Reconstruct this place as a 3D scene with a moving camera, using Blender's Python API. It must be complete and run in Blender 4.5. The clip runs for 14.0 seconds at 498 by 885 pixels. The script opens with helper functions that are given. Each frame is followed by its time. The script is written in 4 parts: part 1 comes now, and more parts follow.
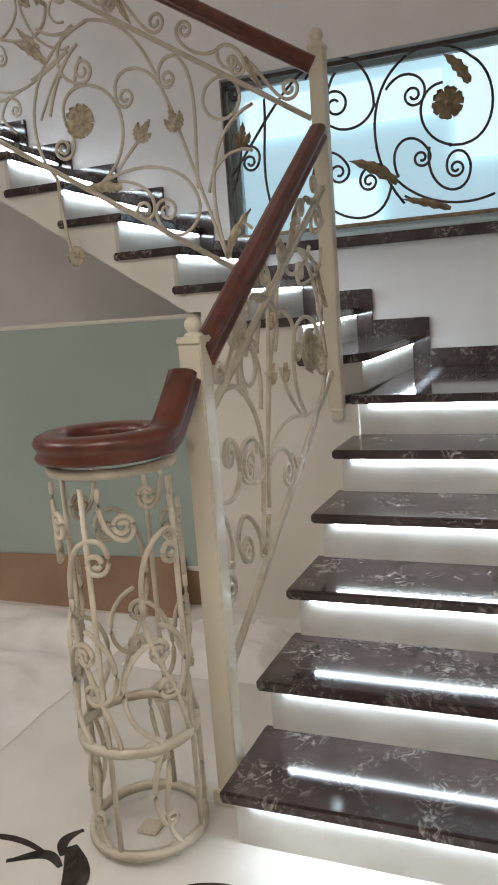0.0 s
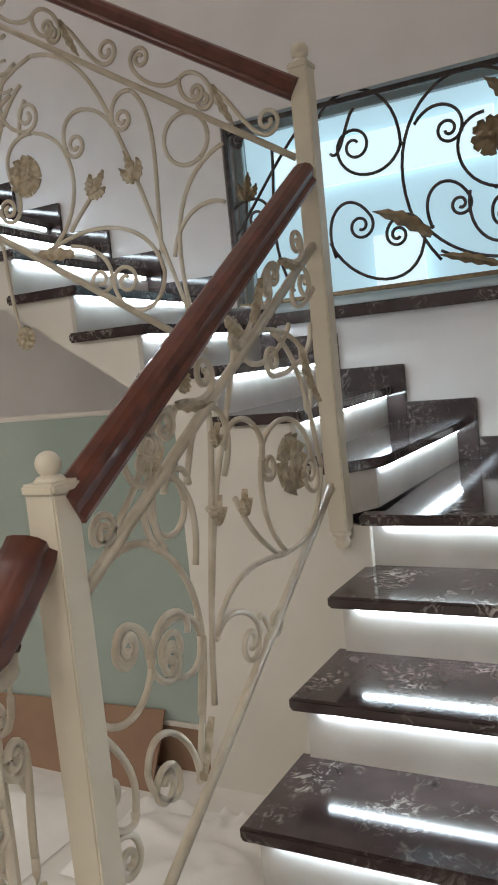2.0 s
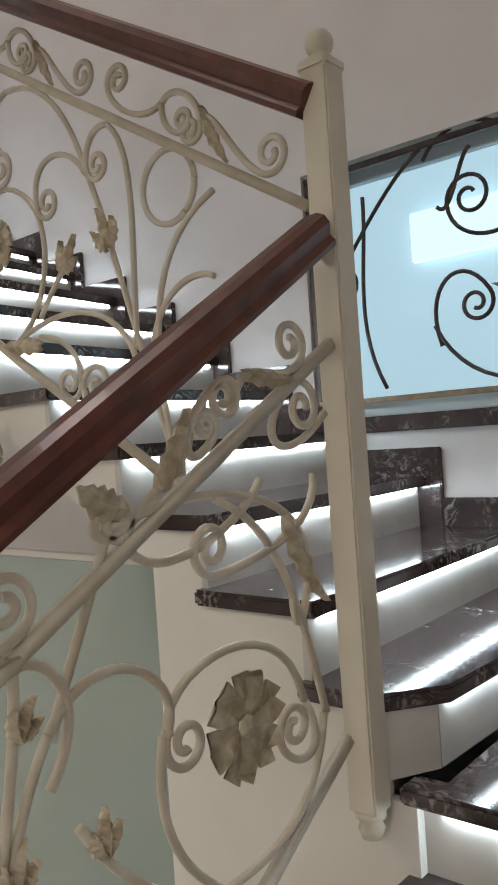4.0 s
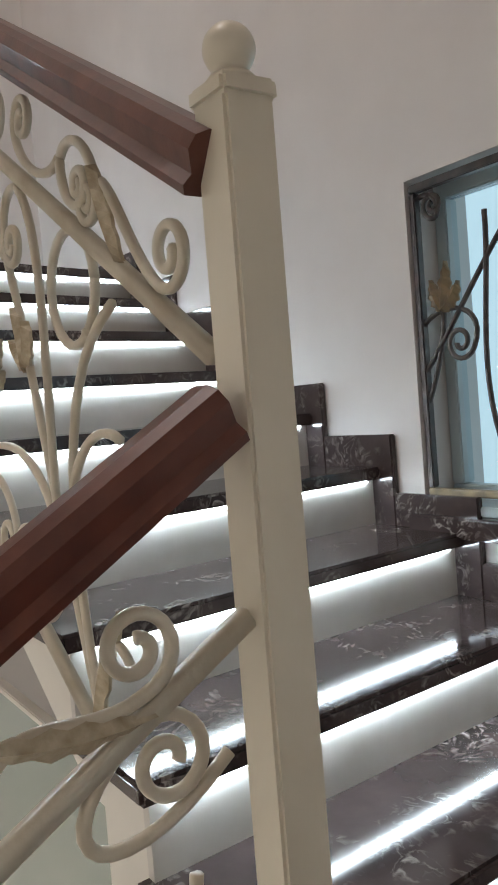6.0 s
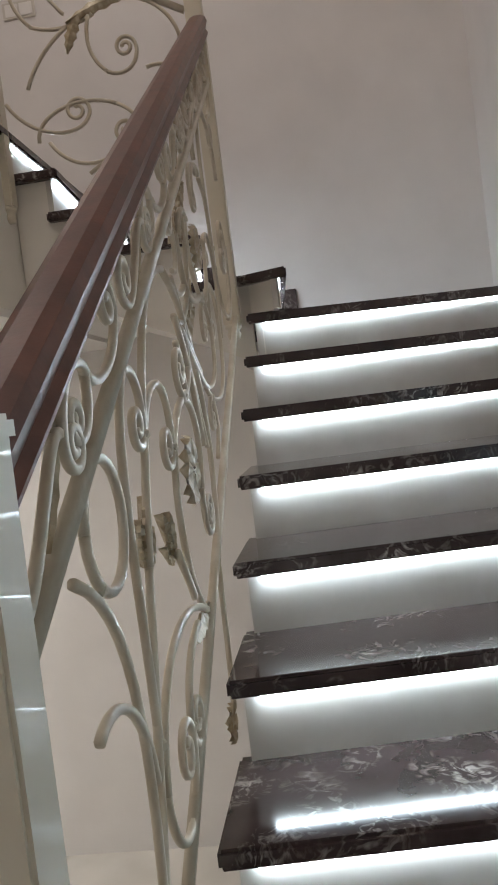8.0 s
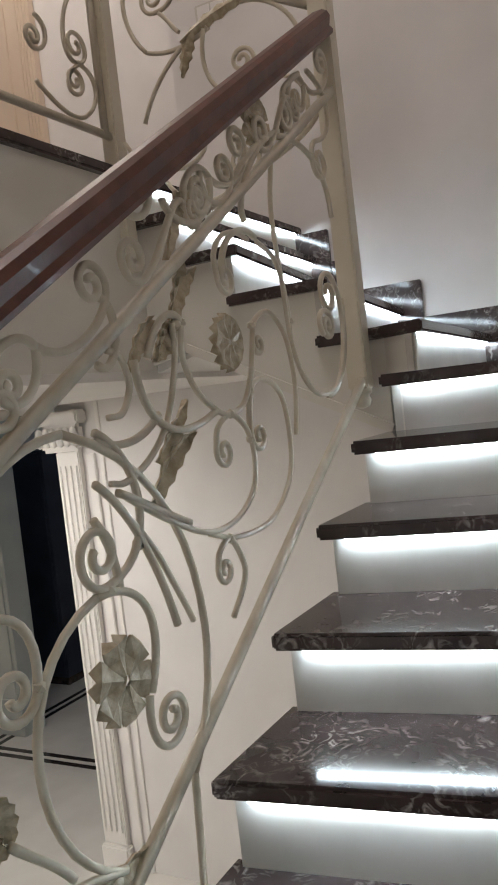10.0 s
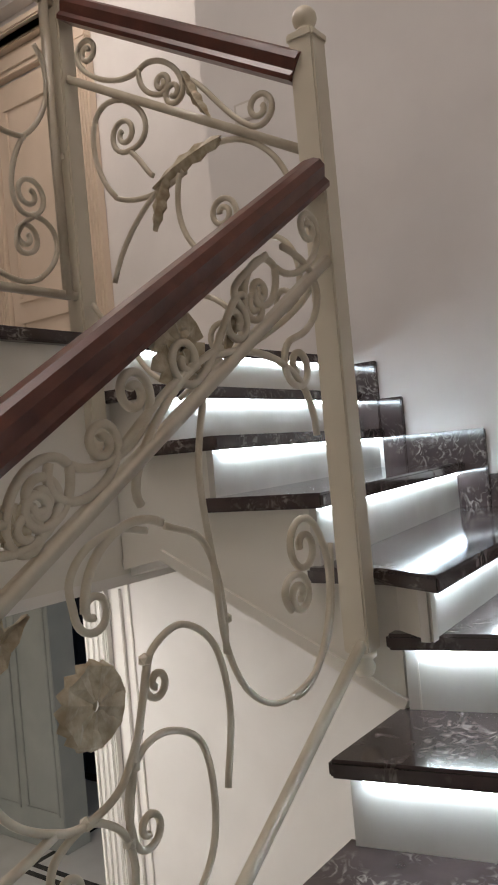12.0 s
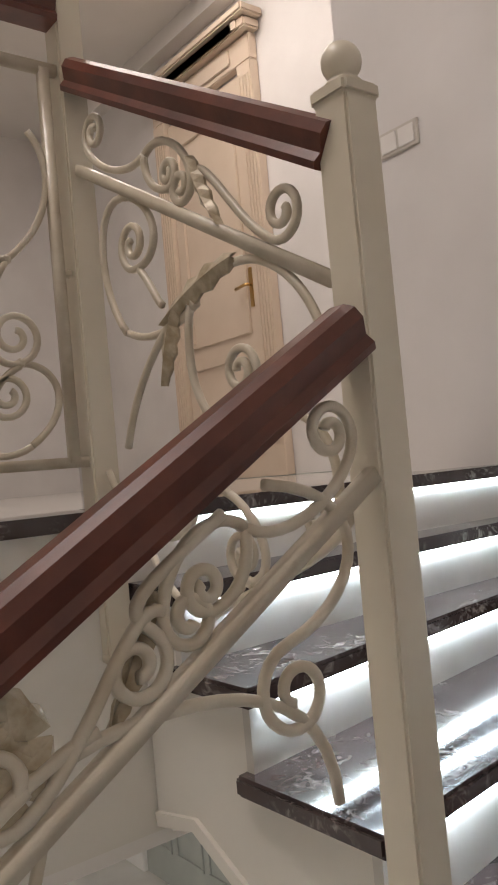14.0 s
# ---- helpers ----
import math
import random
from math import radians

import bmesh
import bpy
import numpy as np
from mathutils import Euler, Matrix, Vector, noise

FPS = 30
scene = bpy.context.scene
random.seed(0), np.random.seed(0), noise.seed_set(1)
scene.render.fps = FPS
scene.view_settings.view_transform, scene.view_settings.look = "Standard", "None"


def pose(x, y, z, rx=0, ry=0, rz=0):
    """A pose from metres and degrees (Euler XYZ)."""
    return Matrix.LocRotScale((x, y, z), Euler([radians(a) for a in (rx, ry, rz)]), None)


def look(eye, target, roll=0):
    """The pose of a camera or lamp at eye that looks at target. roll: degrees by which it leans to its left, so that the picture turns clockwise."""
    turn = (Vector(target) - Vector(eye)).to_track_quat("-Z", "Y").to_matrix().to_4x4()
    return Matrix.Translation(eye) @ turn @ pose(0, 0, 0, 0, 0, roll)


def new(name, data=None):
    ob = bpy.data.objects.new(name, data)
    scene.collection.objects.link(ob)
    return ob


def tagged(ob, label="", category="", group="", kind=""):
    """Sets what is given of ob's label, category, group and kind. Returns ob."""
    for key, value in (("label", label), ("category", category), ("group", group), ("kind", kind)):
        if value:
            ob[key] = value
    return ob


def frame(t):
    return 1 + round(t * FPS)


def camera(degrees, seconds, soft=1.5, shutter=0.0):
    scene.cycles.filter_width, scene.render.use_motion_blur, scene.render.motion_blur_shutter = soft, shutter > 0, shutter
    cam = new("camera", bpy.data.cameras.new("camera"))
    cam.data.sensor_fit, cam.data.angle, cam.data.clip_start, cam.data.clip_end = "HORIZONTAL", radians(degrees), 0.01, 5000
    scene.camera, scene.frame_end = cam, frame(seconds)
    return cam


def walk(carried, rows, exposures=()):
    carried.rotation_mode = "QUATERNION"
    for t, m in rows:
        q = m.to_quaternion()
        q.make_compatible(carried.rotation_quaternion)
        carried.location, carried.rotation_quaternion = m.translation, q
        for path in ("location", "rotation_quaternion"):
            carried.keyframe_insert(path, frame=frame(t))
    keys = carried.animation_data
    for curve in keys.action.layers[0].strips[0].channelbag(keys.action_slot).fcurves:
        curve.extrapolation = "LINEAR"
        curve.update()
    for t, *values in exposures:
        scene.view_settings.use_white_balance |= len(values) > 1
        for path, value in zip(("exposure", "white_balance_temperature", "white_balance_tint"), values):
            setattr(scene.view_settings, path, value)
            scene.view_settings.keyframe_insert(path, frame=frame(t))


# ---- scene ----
cam = camera(34.5, 14.0, soft=1.9)
PATH = [
    (0, (0.886, -3.238, 1.455), (0.124, -1.423, 1.101), -4.4),
    (0.5, (0.859, -3.031, 1.481), (0.079, -1.216, 1.17), -4.7),
    (1, (0.839, -2.828, 1.5), (0.048, -1.011, 1.223), -5.0),
    (1.5, (0.882, -2.569, 1.52), (0.065, -0.758, 1.287), -5.4),
    (2, (0.89, -2.345, 1.539), (-0.049, -0.591, 1.335), -5.7),
    (2.5, (0.838, -2.096, 1.564), (-0.182, -0.383, 1.405), -5.7),
    (3, (0.828, -1.818, 1.552), (-0.29, -0.162, 1.448), -5.4),
    (3.5, (0.844, -1.565, 1.591), (-0.403, -0.001, 1.57), -4.4),
    (4, (0.807, -1.297, 1.695), (-0.502, 0.214, 1.685), -3.9),
    (6.5, (0.619, -0.313, 2.184), (-1.178, 0.559, 2.082), -4.5),
    (7, (0.639, -0.119, 2.291), (-1.286, 0.412, 2.176), -4.6),
    (7.5, (0.621, 0.084, 2.31), (-1.375, 0.157, 2.21), -6.2),
    (8, (0.483, 0.237, 2.379), (-1.504, 0.029, 2.297), -7.1),
    (10.5, (-0.313, 0.78, 2.804), (-2.034, -0.235, 2.73), -6.2),
    (11, (-0.49, 0.755, 2.943), (-2.201, -0.278, 2.901), -6.1),
    (11.5, (-0.665, 0.79, 3.02), (-2.371, -0.255, 3.01), -5.6),
    (12, (-0.839, 0.787, 3.135), (-2.465, -0.378, 3.163), -5.2),
    (12.5, (-1.052, 0.709, 3.23), (-2.62, -0.531, 3.281), -5.0),
    (13, (-1.253, 0.709, 3.297), (-2.72, -0.647, 3.377), -4.8),
    (13.5, (-1.438, 0.713, 3.435), (-2.731, -0.81, 3.515), -5.3),
    (14, (-1.616, 0.655, 3.554), (-2.839, -0.926, 3.622), -5.2),
]
walk(cam, [(t, look(eye, target, roll)) for t, eye, target, roll in PATH], [(0, 0.0), (4, 0.05), (6.5, 0.25), (7, 0.05), (8, 0.0), (11, 0.05), (12.5, 0.1), (14, 0.4)])

# ---------- world and large lights ----------
world = bpy.data.worlds.new("world")
scene.world = world
world.use_nodes = True
wt = world.node_tree
sky = wt.nodes.new("ShaderNodeTexSky")
sky.sky_type, sky.sun_disc = "NISHITA", False
sky.sun_elevation, sky.sun_rotation = 0.7, 0.4
wt.links.new(sky.outputs[0], wt.nodes["Background"].inputs[0])
wt.nodes["Background"].inputs[1].default_value = 0.05


def area(name, eye, target, sx, sy, watts, colour):
    d = bpy.data.lights.new(name, "AREA")
    d.shape, d.size, d.size_y, d.energy, d.color = "RECTANGLE", sx, sy, watts, colour
    ob = new(name, d)
    ob.matrix_world = look(eye, target)
    return ob


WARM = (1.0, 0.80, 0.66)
# Area lamps added to brighten the halls and stairwell; their sources are unseen.
area("unseen_hall_lamp", (0.2, -3.3, 2.755), (0.2, -3.3, 0), 1.2, 1.2, 24, (1.0, 0.98, 0.97))
area("unseen_ground_lamp", (-2.4, -2.6, 2.76), (-2.4, -2.6, 0), 1.4, 1.0, 29, (1.0, 0.98, 0.96))
area("unseen_stair_lamp", (-1.2, -0.6, 6.85), (-1.2, -0.6, 0), 1.0, 0.8, 36, (1.0, 0.90, 0.87))
area("unseen_upper_lamp", (-3.9, -3.0, 6.85), (-3.9, -3.0, 0), 1.2, 1.2, 20, (1.0, 0.89, 0.85))


# ---------- materials ----------
def mat(name, colour, rough=0.5, metal=0.0, colour2=None, scale=8.0, bump=0.0, bscale=60.0, coat=0.0, emit=0.0):
    m = bpy.data.materials.new(name)
    m.use_nodes = True
    nt = m.node_tree
    b = nt.nodes["Principled BSDF"]
    b.inputs["Base Color"].default_value = (*colour, 1)
    b.inputs["Roughness"].default_value = rough
    b.inputs["Metallic"].default_value = metal
    b.inputs["Coat Weight"].default_value = coat
    co = nt.nodes.new("ShaderNodeTexCoord")
    if colour2:
        n = nt.nodes.new("ShaderNodeTexNoise")
        n.inputs["Scale"].default_value, n.inputs["Detail"].default_value = scale, 6
        nt.links.new(co.outputs["Object"], n.inputs["Vector"])
        r = nt.nodes.new("ShaderNodeValToRGB")
        r.color_ramp.elements[0].position, r.color_ramp.elements[1].position = 0.35, 0.68
        r.color_ramp.elements[0].color = (*colour, 1)
        r.color_ramp.elements[1].color = (*colour2, 1)
        nt.links.new(n.outputs["Fac"], r.inputs["Fac"])
        nt.links.new(r.outputs["Color"], b.inputs["Base Color"])
    if bump:
        n2 = nt.nodes.new("ShaderNodeTexNoise")
        n2.inputs["Scale"].default_value, n2.inputs["Detail"].default_value = bscale, 5
        nt.links.new(co.outputs["Object"], n2.inputs["Vector"])
        bp = nt.nodes.new("ShaderNodeBump")
        bp.inputs["Strength"].default_value, bp.inputs["Distance"].default_value = bump, 0.004
        nt.links.new(n2.outputs["Fac"], bp.inputs["Height"])
        nt.links.new(bp.outputs["Normal"], b.inputs["Normal"])
    if emit:
        b.inputs["Emission Color"].default_value = (*colour, 1)
        b.inputs["Emission Strength"].default_value = emit
    return m


def marble(name, base, mid, vein, rough):
    """Dark polished marble: cloudy ground with thin broken light veins."""
    m = mat(name, base, rough)
    nt = m.node_tree
    b = nt.nodes["Principled BSDF"]
    co = nt.nodes.new("ShaderNodeTexCoord")
    cloud = nt.nodes.new("ShaderNodeTexNoise")
    cloud.inputs["Scale"].default_value, cloud.inputs["Detail"].default_value = 9, 8
    warp = nt.nodes.new("ShaderNodeTexNoise")
    warp.inputs["Scale"].default_value, warp.inputs["Detail"].default_value = 5, 4
    mixv = nt.nodes.new("ShaderNodeMixRGB")
    mixv.inputs[0].default_value = 0.15
    vor = nt.nodes.new("ShaderNodeTexNoise")
    vor.inputs["Scale"].default_value, vor.inputs["Detail"].default_value, vor.inputs["Distortion"].default_value = 26, 7, 2.4
    ramp = nt.nodes.new("ShaderNodeValToRGB")
    ramp.color_ramp.elements[0].position, ramp.color_ramp.elements[1].position = 0.50, 0.70
    patch = nt.nodes.new("ShaderNodeTexNoise")
    patch.inputs["Scale"].default_value, patch.inputs["Detail"].default_value = 6.5, 5
    pr = nt.nodes.new("ShaderNodeValToRGB")
    pr.color_ramp.elements[0].position, pr.color_ramp.elements[1].position = 0.46, 0.68
    mul = nt.nodes.new("ShaderNodeMath")
    mul.operation = "MULTIPLY"
    c1 = nt.nodes.new("ShaderNodeMixRGB")
    c1.inputs[1].default_value, c1.inputs[2].default_value = (*base, 1), (*mid, 1)
    c2 = nt.nodes.new("ShaderNodeMixRGB")
    c2.inputs[2].default_value = (*vein, 1)
    info = nt.nodes.new("ShaderNodeObjectInfo")
    add = nt.nodes.new("ShaderNodeVectorMath")
    add.operation = "ADD"
    sc = nt.nodes.new("ShaderNodeMath")
    sc.operation = "MULTIPLY"
    sc.inputs[1].default_value = 20
    L = nt.links.new
    L(info.outputs["Random"], sc.inputs[0])
    L(co.outputs["Object"], add.inputs[0])
    L(sc.outputs[0], add.inputs[1])
    for n in (cloud, warp, patch):
        L(add.outputs[0], n.inputs["Vector"])
    L(add.outputs[0], mixv.inputs[1])
    L(warp.outputs["Color"], mixv.inputs[2])
    L(mixv.outputs[0], vor.inputs["Vector"])
    L(vor.outputs["Fac"], ramp.inputs[0])
    L(patch.outputs["Fac"], pr.inputs[0])
    L(ramp.outputs[0], mul.inputs[0])
    L(pr.outputs[0], mul.inputs[1])
    L(cloud.outputs["Fac"], c1.inputs[0])
    L(c1.outputs[0], c2.inputs[1])
    L(mul.outputs[0], c2.inputs[0])
    L(c2.outputs[0], b.inputs["Base Color"])
    return m


M_MARBLE = marble("dark_marble", (0.018, 0.013, 0.013), (0.10, 0.072, 0.068), (0.48, 0.43, 0.40), 0.085)
M_RISER = mat("riser_stone", (0.52, 0.49, 0.44), 0.28, colour2=(0.62, 0.59, 0.54), scale=5, bump=0.05)
M_WALL = mat("wall_paint", (0.71, 0.68, 0.655), 0.75, colour2=(0.78, 0.75, 0.725), scale=2.2, bump=0.12, bscale=35)
M_STRING = mat("stringer_paint", (0.70, 0.665, 0.595), 0.6, colour2=(0.76, 0.725, 0.655), scale=2.5, bump=0.1, bscale=40)
M_CEIL = mat("ceiling_paint", (0.78, 0.75, 0.71), 0.8, colour2=(0.82, 0.79, 0.75), scale=2)
M_IRON = mat("cream_iron", (0.60, 0.54, 0.43), 0.34, colour2=(0.49, 0.42, 0.31), scale=14, bump=0.2, bscale=90)
M_GOLD = mat("gilded_iron", (0.34, 0.27, 0.17), 0.42, 0.1, colour2=(0.56, 0.49, 0.36), scale=40, bump=0.3, bscale=120)
M_NEWEL = mat("newel_paint", (0.66, 0.60, 0.48), 0.35, colour2=(0.62, 0.56, 0.44), scale=5, bump=0.08, bscale=50, coat=0.2)
M_WOOD = mat("mahogany", (0.075, 0.020, 0.012), 0.36, colour2=(0.13, 0.036, 0.02), scale=18, bump=0.05, bscale=140, coat=0.1)
M_BRONZE = mat("dark_bronze", (0.045, 0.038, 0.038), 0.4, 0.4, colour2=(0.09, 0.07, 0.06), scale=30, bump=0.2)
M_BRGOLD = mat("bronze_gold", (0.26, 0.19, 0.10), 0.45, 0.3, colour2=(0.14, 0.10, 0.06), scale=25, bump=0.2)
M_LED = mat("led_strip", (0.73, 0.88, 1.0), 0.5, emit=36.0)
M_FLOOR = mat("cream_floor_marble", (0.66, 0.63, 0.58), 0.10, colour2=(0.74, 0.71, 0.66), scale=3)
M_INLAY = mat("black_inlay", (0.02, 0.016, 0.014), 0.12, colour2=(0.06, 0.045, 0.04), scale=20)
M_GLASS = mat("tinted_glass_panel", (0.30, 0.36, 0.32), 0.06, colour2=(0.34, 0.40, 0.35), scale=1.2, coat=0.5)
M_DOOR = mat("cream_door", (0.66, 0.54, 0.42), 0.4, colour2=(0.71, 0.59, 0.47), scale=3, bump=0.05)
M_PIER = mat("grey_green_paint", (0.36, 0.37, 0.34), 0.45, colour2=(0.41, 0.42, 0.38), scale=4, bump=0.05)
M_DARK = mat("doorway_dark", (0.012, 0.016, 0.028), 0.8, colour2=(0.02, 0.026, 0.045), scale=4)
M_CARD = mat("cardboard", (0.24, 0.14, 0.09), 0.8, colour2=(0.29, 0.18, 0.11), scale=5, bump=0.1)
M_SHEET = mat("white_plastic", (0.74, 0.71, 0.67), 0.35, colour2=(0.80, 0.78, 0.75), scale=6, bump=0.3, bscale=18)
M_PANE2 = mat("window_frame_paint", (0.42, 0.50, 0.52), 0.4, colour2=(0.46, 0.54, 0.56), scale=6)
M_PLATE = mat("switch_plastic", (0.62, 0.58, 0.52), 0.35)
M_BRASS = mat("brass", (0.55, 0.36, 0.14), 0.3, 1.0)
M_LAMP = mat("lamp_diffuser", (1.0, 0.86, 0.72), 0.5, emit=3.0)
# These two glow by themselves, so the window looks filled with daylight.
M_VIEW = mat("daylight_glow", (0.50, 0.64, 0.70), 0.9, emit=0.72)
M_VIEW2 = mat("pale_glow", (0.74, 0.83, 0.84), 0.9, emit=0.95)


def pane_material():
    m = mat("window_glass", (0.9, 0.97, 1.0), 0.05)
    b = m.node_tree.nodes["Principled BSDF"]
    b.inputs["Transmission Weight"].default_value = 1.0
    b.inputs["IOR"].default_value = 1.1
    return m


M_PANE = pane_material()


# ---------- mesh helpers ----------
def obj(name, verts, faces, material, parent=None, smooth=False, label=""):
    me = bpy.data.meshes.new(name)
    me.from_pydata([tuple(v) for v in verts], [], faces)
    bm = bmesh.new()
    bm.from_mesh(me)
    bmesh.ops.recalc_face_normals(bm, faces=bm.faces)
    bm.to_mesh(me)
    bm.free()
    me.materials.append(material)
    if smooth:
        for p in me.polygons:
            p.use_smooth = True
    ob = new(name, me)
    if parent:
        ob.parent = parent
    if label:
        ob["label"] = label
    return ob


def part(name, bm, material, parent, label="", smooth=False):
    me = bpy.data.meshes.new(name)
    bmesh.ops.recalc_face_normals(bm, faces=bm.faces)
    bm.to_mesh(me)
    bm.free()
    me.materials.append(material)
    if smooth:
        for p in me.polygons:
            p.use_smooth = True
    ob = new(name, me)
    ob.parent = parent
    if label:
        ob["label"] = label
    return ob


def box_bm(x0, x1, y0, y1, z0, z1, bev=0.0):
    bm = bmesh.new()
    bmesh.ops.create_cube(bm, size=1)
    for v in bm.verts:
        v.co = Vector(((x0 + x1) / 2 + v.co.x * (x1 - x0), (y0 + y1) / 2 + v.co.y * (y1 - y0), (z0 + z1) / 2 + v.co.z * (z1 - z0)))
    if bev:
        bmesh.ops.bevel(bm, geom=bm.edges[:], offset=bev, segments=2, affect="EDGES")
    return bm


def box(name, x0, x1, y0, y1, z0, z1, material, parent=None, bev=0.0, label=""):
    return part(name, box_bm(x0, x1, y0, y1, z0, z1, bev), material, parent, label)


def prism(name, outline, z0, z1, material, parent=None, bev=0.0, label=""):
    """An upright prism over a plan outline."""
    bm = bmesh.new()
    f = bm.faces.new([bm.verts.new((x, y, z0)) for x, y in outline])
    g = bmesh.ops.extrude_face_region(bm, geom=[f])
    for v in g["geom"]:
        if isinstance(v, bmesh.types.BMVert):
            v.co.z = z1
    if bev:
        bmesh.ops.bevel(bm, geom=bm.edges[:], offset=bev, segments=2, affect="EDGES")
    return part(name, bm, material, parent, label)


def slab(name, outline, axis, a0, a1, material, parent=None, label=""):
    """A plate: an outline in (horizontal, z) thickened along x or y."""
    bm = bmesh.new()
    put = (lambda h, z, a: (a, h, z)) if axis == "x" else (lambda h, z, a: (h, a, z))
    f = bm.faces.new([bm.verts.new(put(h, z, a0)) for h, z in outline])
    g = bmesh.ops.extrude_face_region(bm, geom=[f])
    for v in g["geom"]:
        if isinstance(v, bmesh.types.BMVert):
            if axis == "x":
                v.co.x = a1
            else:
                v.co.y = a1
    return part(name, bm, material, parent, label)


def lathe(name, profile, cx, cy, material, parent=None, seg=20, label=""):
    verts, faces, n = [], [], len(profile)
    for i in range(seg):
        a = 2 * math.pi * i / seg
        verts += [(cx + r * math.cos(a), cy + r * math.sin(a), z) for r, z in profile]
    for i in range(seg):
        j = (i + 1) % seg
        faces += [(i * n + k, j * n + k, j * n + k + 1, i * n + k + 1) for k in range(n - 1)]
    return obj(name, verts, faces, material, parent, True, label)


def sweep(name, pts, section, material, parent=None, up=Vector((0, 0, 1)), smooth=True, label="", taper=None):
    """A bar of the given (across, up) section along points; up is kept as near as the path lets it."""
    pts = [Vector(p) for p in pts]
    n, k = len(pts), len(section)
    verts, faces = [], []
    for i, p in enumerate(pts):
        d = (pts[min(i + 1, n - 1)] - pts[max(i - 1, 0)]).normalized()
        side = d.cross(up)
        side = side.normalized() if side.length > 1e-4 else Vector((1, 0, 0))
        u = side.cross(d).normalized()
        s = taper(i / (n - 1)) if taper else 1
        verts += [p + side * a * s + u * b * s for a, b in section]
    for i in range(n - 1):
        for j in range(k):
            faces.append((i * k + j, i * k + (j + 1) % k, (i + 1) * k + (j + 1) % k, (i + 1) * k + j))
    faces += [tuple(range(k)), tuple((n - 1) * k + j for j in range(k))]
    return obj(name, verts, faces, material, parent, smooth, label)


def empty(name, at, label, category, group="", kind=""):
    ob = new(name)
    ob.location = at
    bpy.context.view_layer.update()
    return tagged(ob, label, category, group, kind)


def thing(name, label, category, group="", kind=""):
    return tagged(new(name), label, category, group, kind)


# ---------- the shell ----------
XE, XW, YN, XF, YS = 1.32, -3.80, 1.15, -7.0, -6.5
ZL, ZT = 3.50, 6.9

def structure(ob, label, category="wall"):
    return tagged(ob, label, category, kind="structure")


structure(box("floor", XF, 2.0, YS, 1.6, -0.15, 0.0, M_FLOOR), "polished cream marble floor of the lower hall", "floor")
structure(box("wall_east", XE, XE + 0.2, YS, 1.6, 0.0, ZT, M_WALL), "plain off-white painted stairwell wall")
# north wall with the window opening
WX0, WX1, WZ0, WZ1 = -0.97, 0.56, 1.74, 2.66
wn = structure(thing("wall_north", "off-white painted stairwell wall with a window", "wall"), "off-white painted stairwell wall with a window")
box("wall_panel", XW - 0.2, WX0, YN, YN + 0.25, 0, ZT, M_WALL, wn)
box("wall_panel", WX1, XE, YN, YN + 0.25, 0, ZT, M_WALL, wn)
box("wall_panel", WX0, WX1, YN, YN + 0.25, 0, WZ0, M_WALL, wn)
box("wall_panel", WX0, WX1, YN, YN + 0.25, WZ1, ZT, M_WALL, wn)
# west wall: full height beside the stair, pierced by the ground-floor opening further on
structure(box("wall_west", XW - 0.2, XW, -1.42, YN, 0.0, ZT, M_WALL), "off-white painted wall beside the upper steps")
structure(box("wall_west_lower", XW - 0.2, XW, -2.50, -1.42, 0.0, 2.83, M_WALL), "bright cream painted wall of the lower hall")
structure(box("wall_south", XF, XE, YS - 0.2, YS, 0.0, ZT, M_WALL), "plain painted wall of the hall")
structure(box("wall_far", XF - 0.2, XF, YS, YN, 0.0, 2.83, M_WALL), "painted wall of the far lower room")
structure(box("wall_upper_west", -5.25, -5.05, YS, -1.42, ZL, ZT, M_WALL), "pinkish cream wall of the upper hall")
structure(box("wall_upper_return", -5.25, XW - 0.2, -1.42, -1.22, ZL, ZT, M_WALL), "short painted return wall of the upper hall")
structure(box("wall_lower_return", XF, XW - 0.2, YN - 0.2, YN, 0.0, 2.83, M_WALL), "painted wall of the far lower room")
structure(box("ceiling", XF, XE + 0.2, YS, 1.6, ZT, ZT + 0.2, M_CEIL), "plain white ceiling over the stairwell", "ceiling")
# upper hall floor slab
UP = structure(thing("upper_floor", "upper hall floor slab with dark marble edge", "floor"), "upper hall floor slab with dark marble edge", "floor")
prism("slab_body", [(-5.25, YS), (XE, YS), (XE, -0.83), (XW - 0.0, -0.83), (XW, -1.33), (-5.25, -1.33)], 2.83, ZL - 0.035, M_STRING, UP)
prism("slab_soffit", [(-5.25, YS), (XE, YS), (XE, -0.834), (XW, -0.834), (XW, -1.334), (-5.25, -1.334)], 2.80, 2.83, M_CEIL, UP)
prism("marble_edge", [(-2.4, -1.02), (XE, -1.02), (XE, -0.80), (-2.4, -0.80)], ZL - 0.035, ZL, M_MARBLE, UP, 0.006)
prism("marble_edge", [(XW, -1.02), (-2.404, -1.02), (-2.404, -0.80), (XW, -0.80)], ZL - 0.035, ZL, M_MARBLE, UP, 0.006)
prism("floor_marble", [(-5.25, YS), (XE, YS), (XE, -1.024), (XW, -1.024), (XW, -1.33), (-5.25, -1.33)], ZL - 0.034, ZL - 0.004, M_FLOOR, UP)
structure(box("crown_moulding", -5.05, -4.93, YS, -1.34, ZT - 0.14, ZT - 0.002, M_CEIL), "white ceiling moulding of the upper hall", "trim")

# ---------- the stair ----------
R, TH = 0.17, 0.036
YO = {17: 0.05, 18: -0.33, 19: -0.65, 20: -0.73, 21: -0.80}   # top-flight nosings at the west wall
G1, G2 = 0.302, 0.28


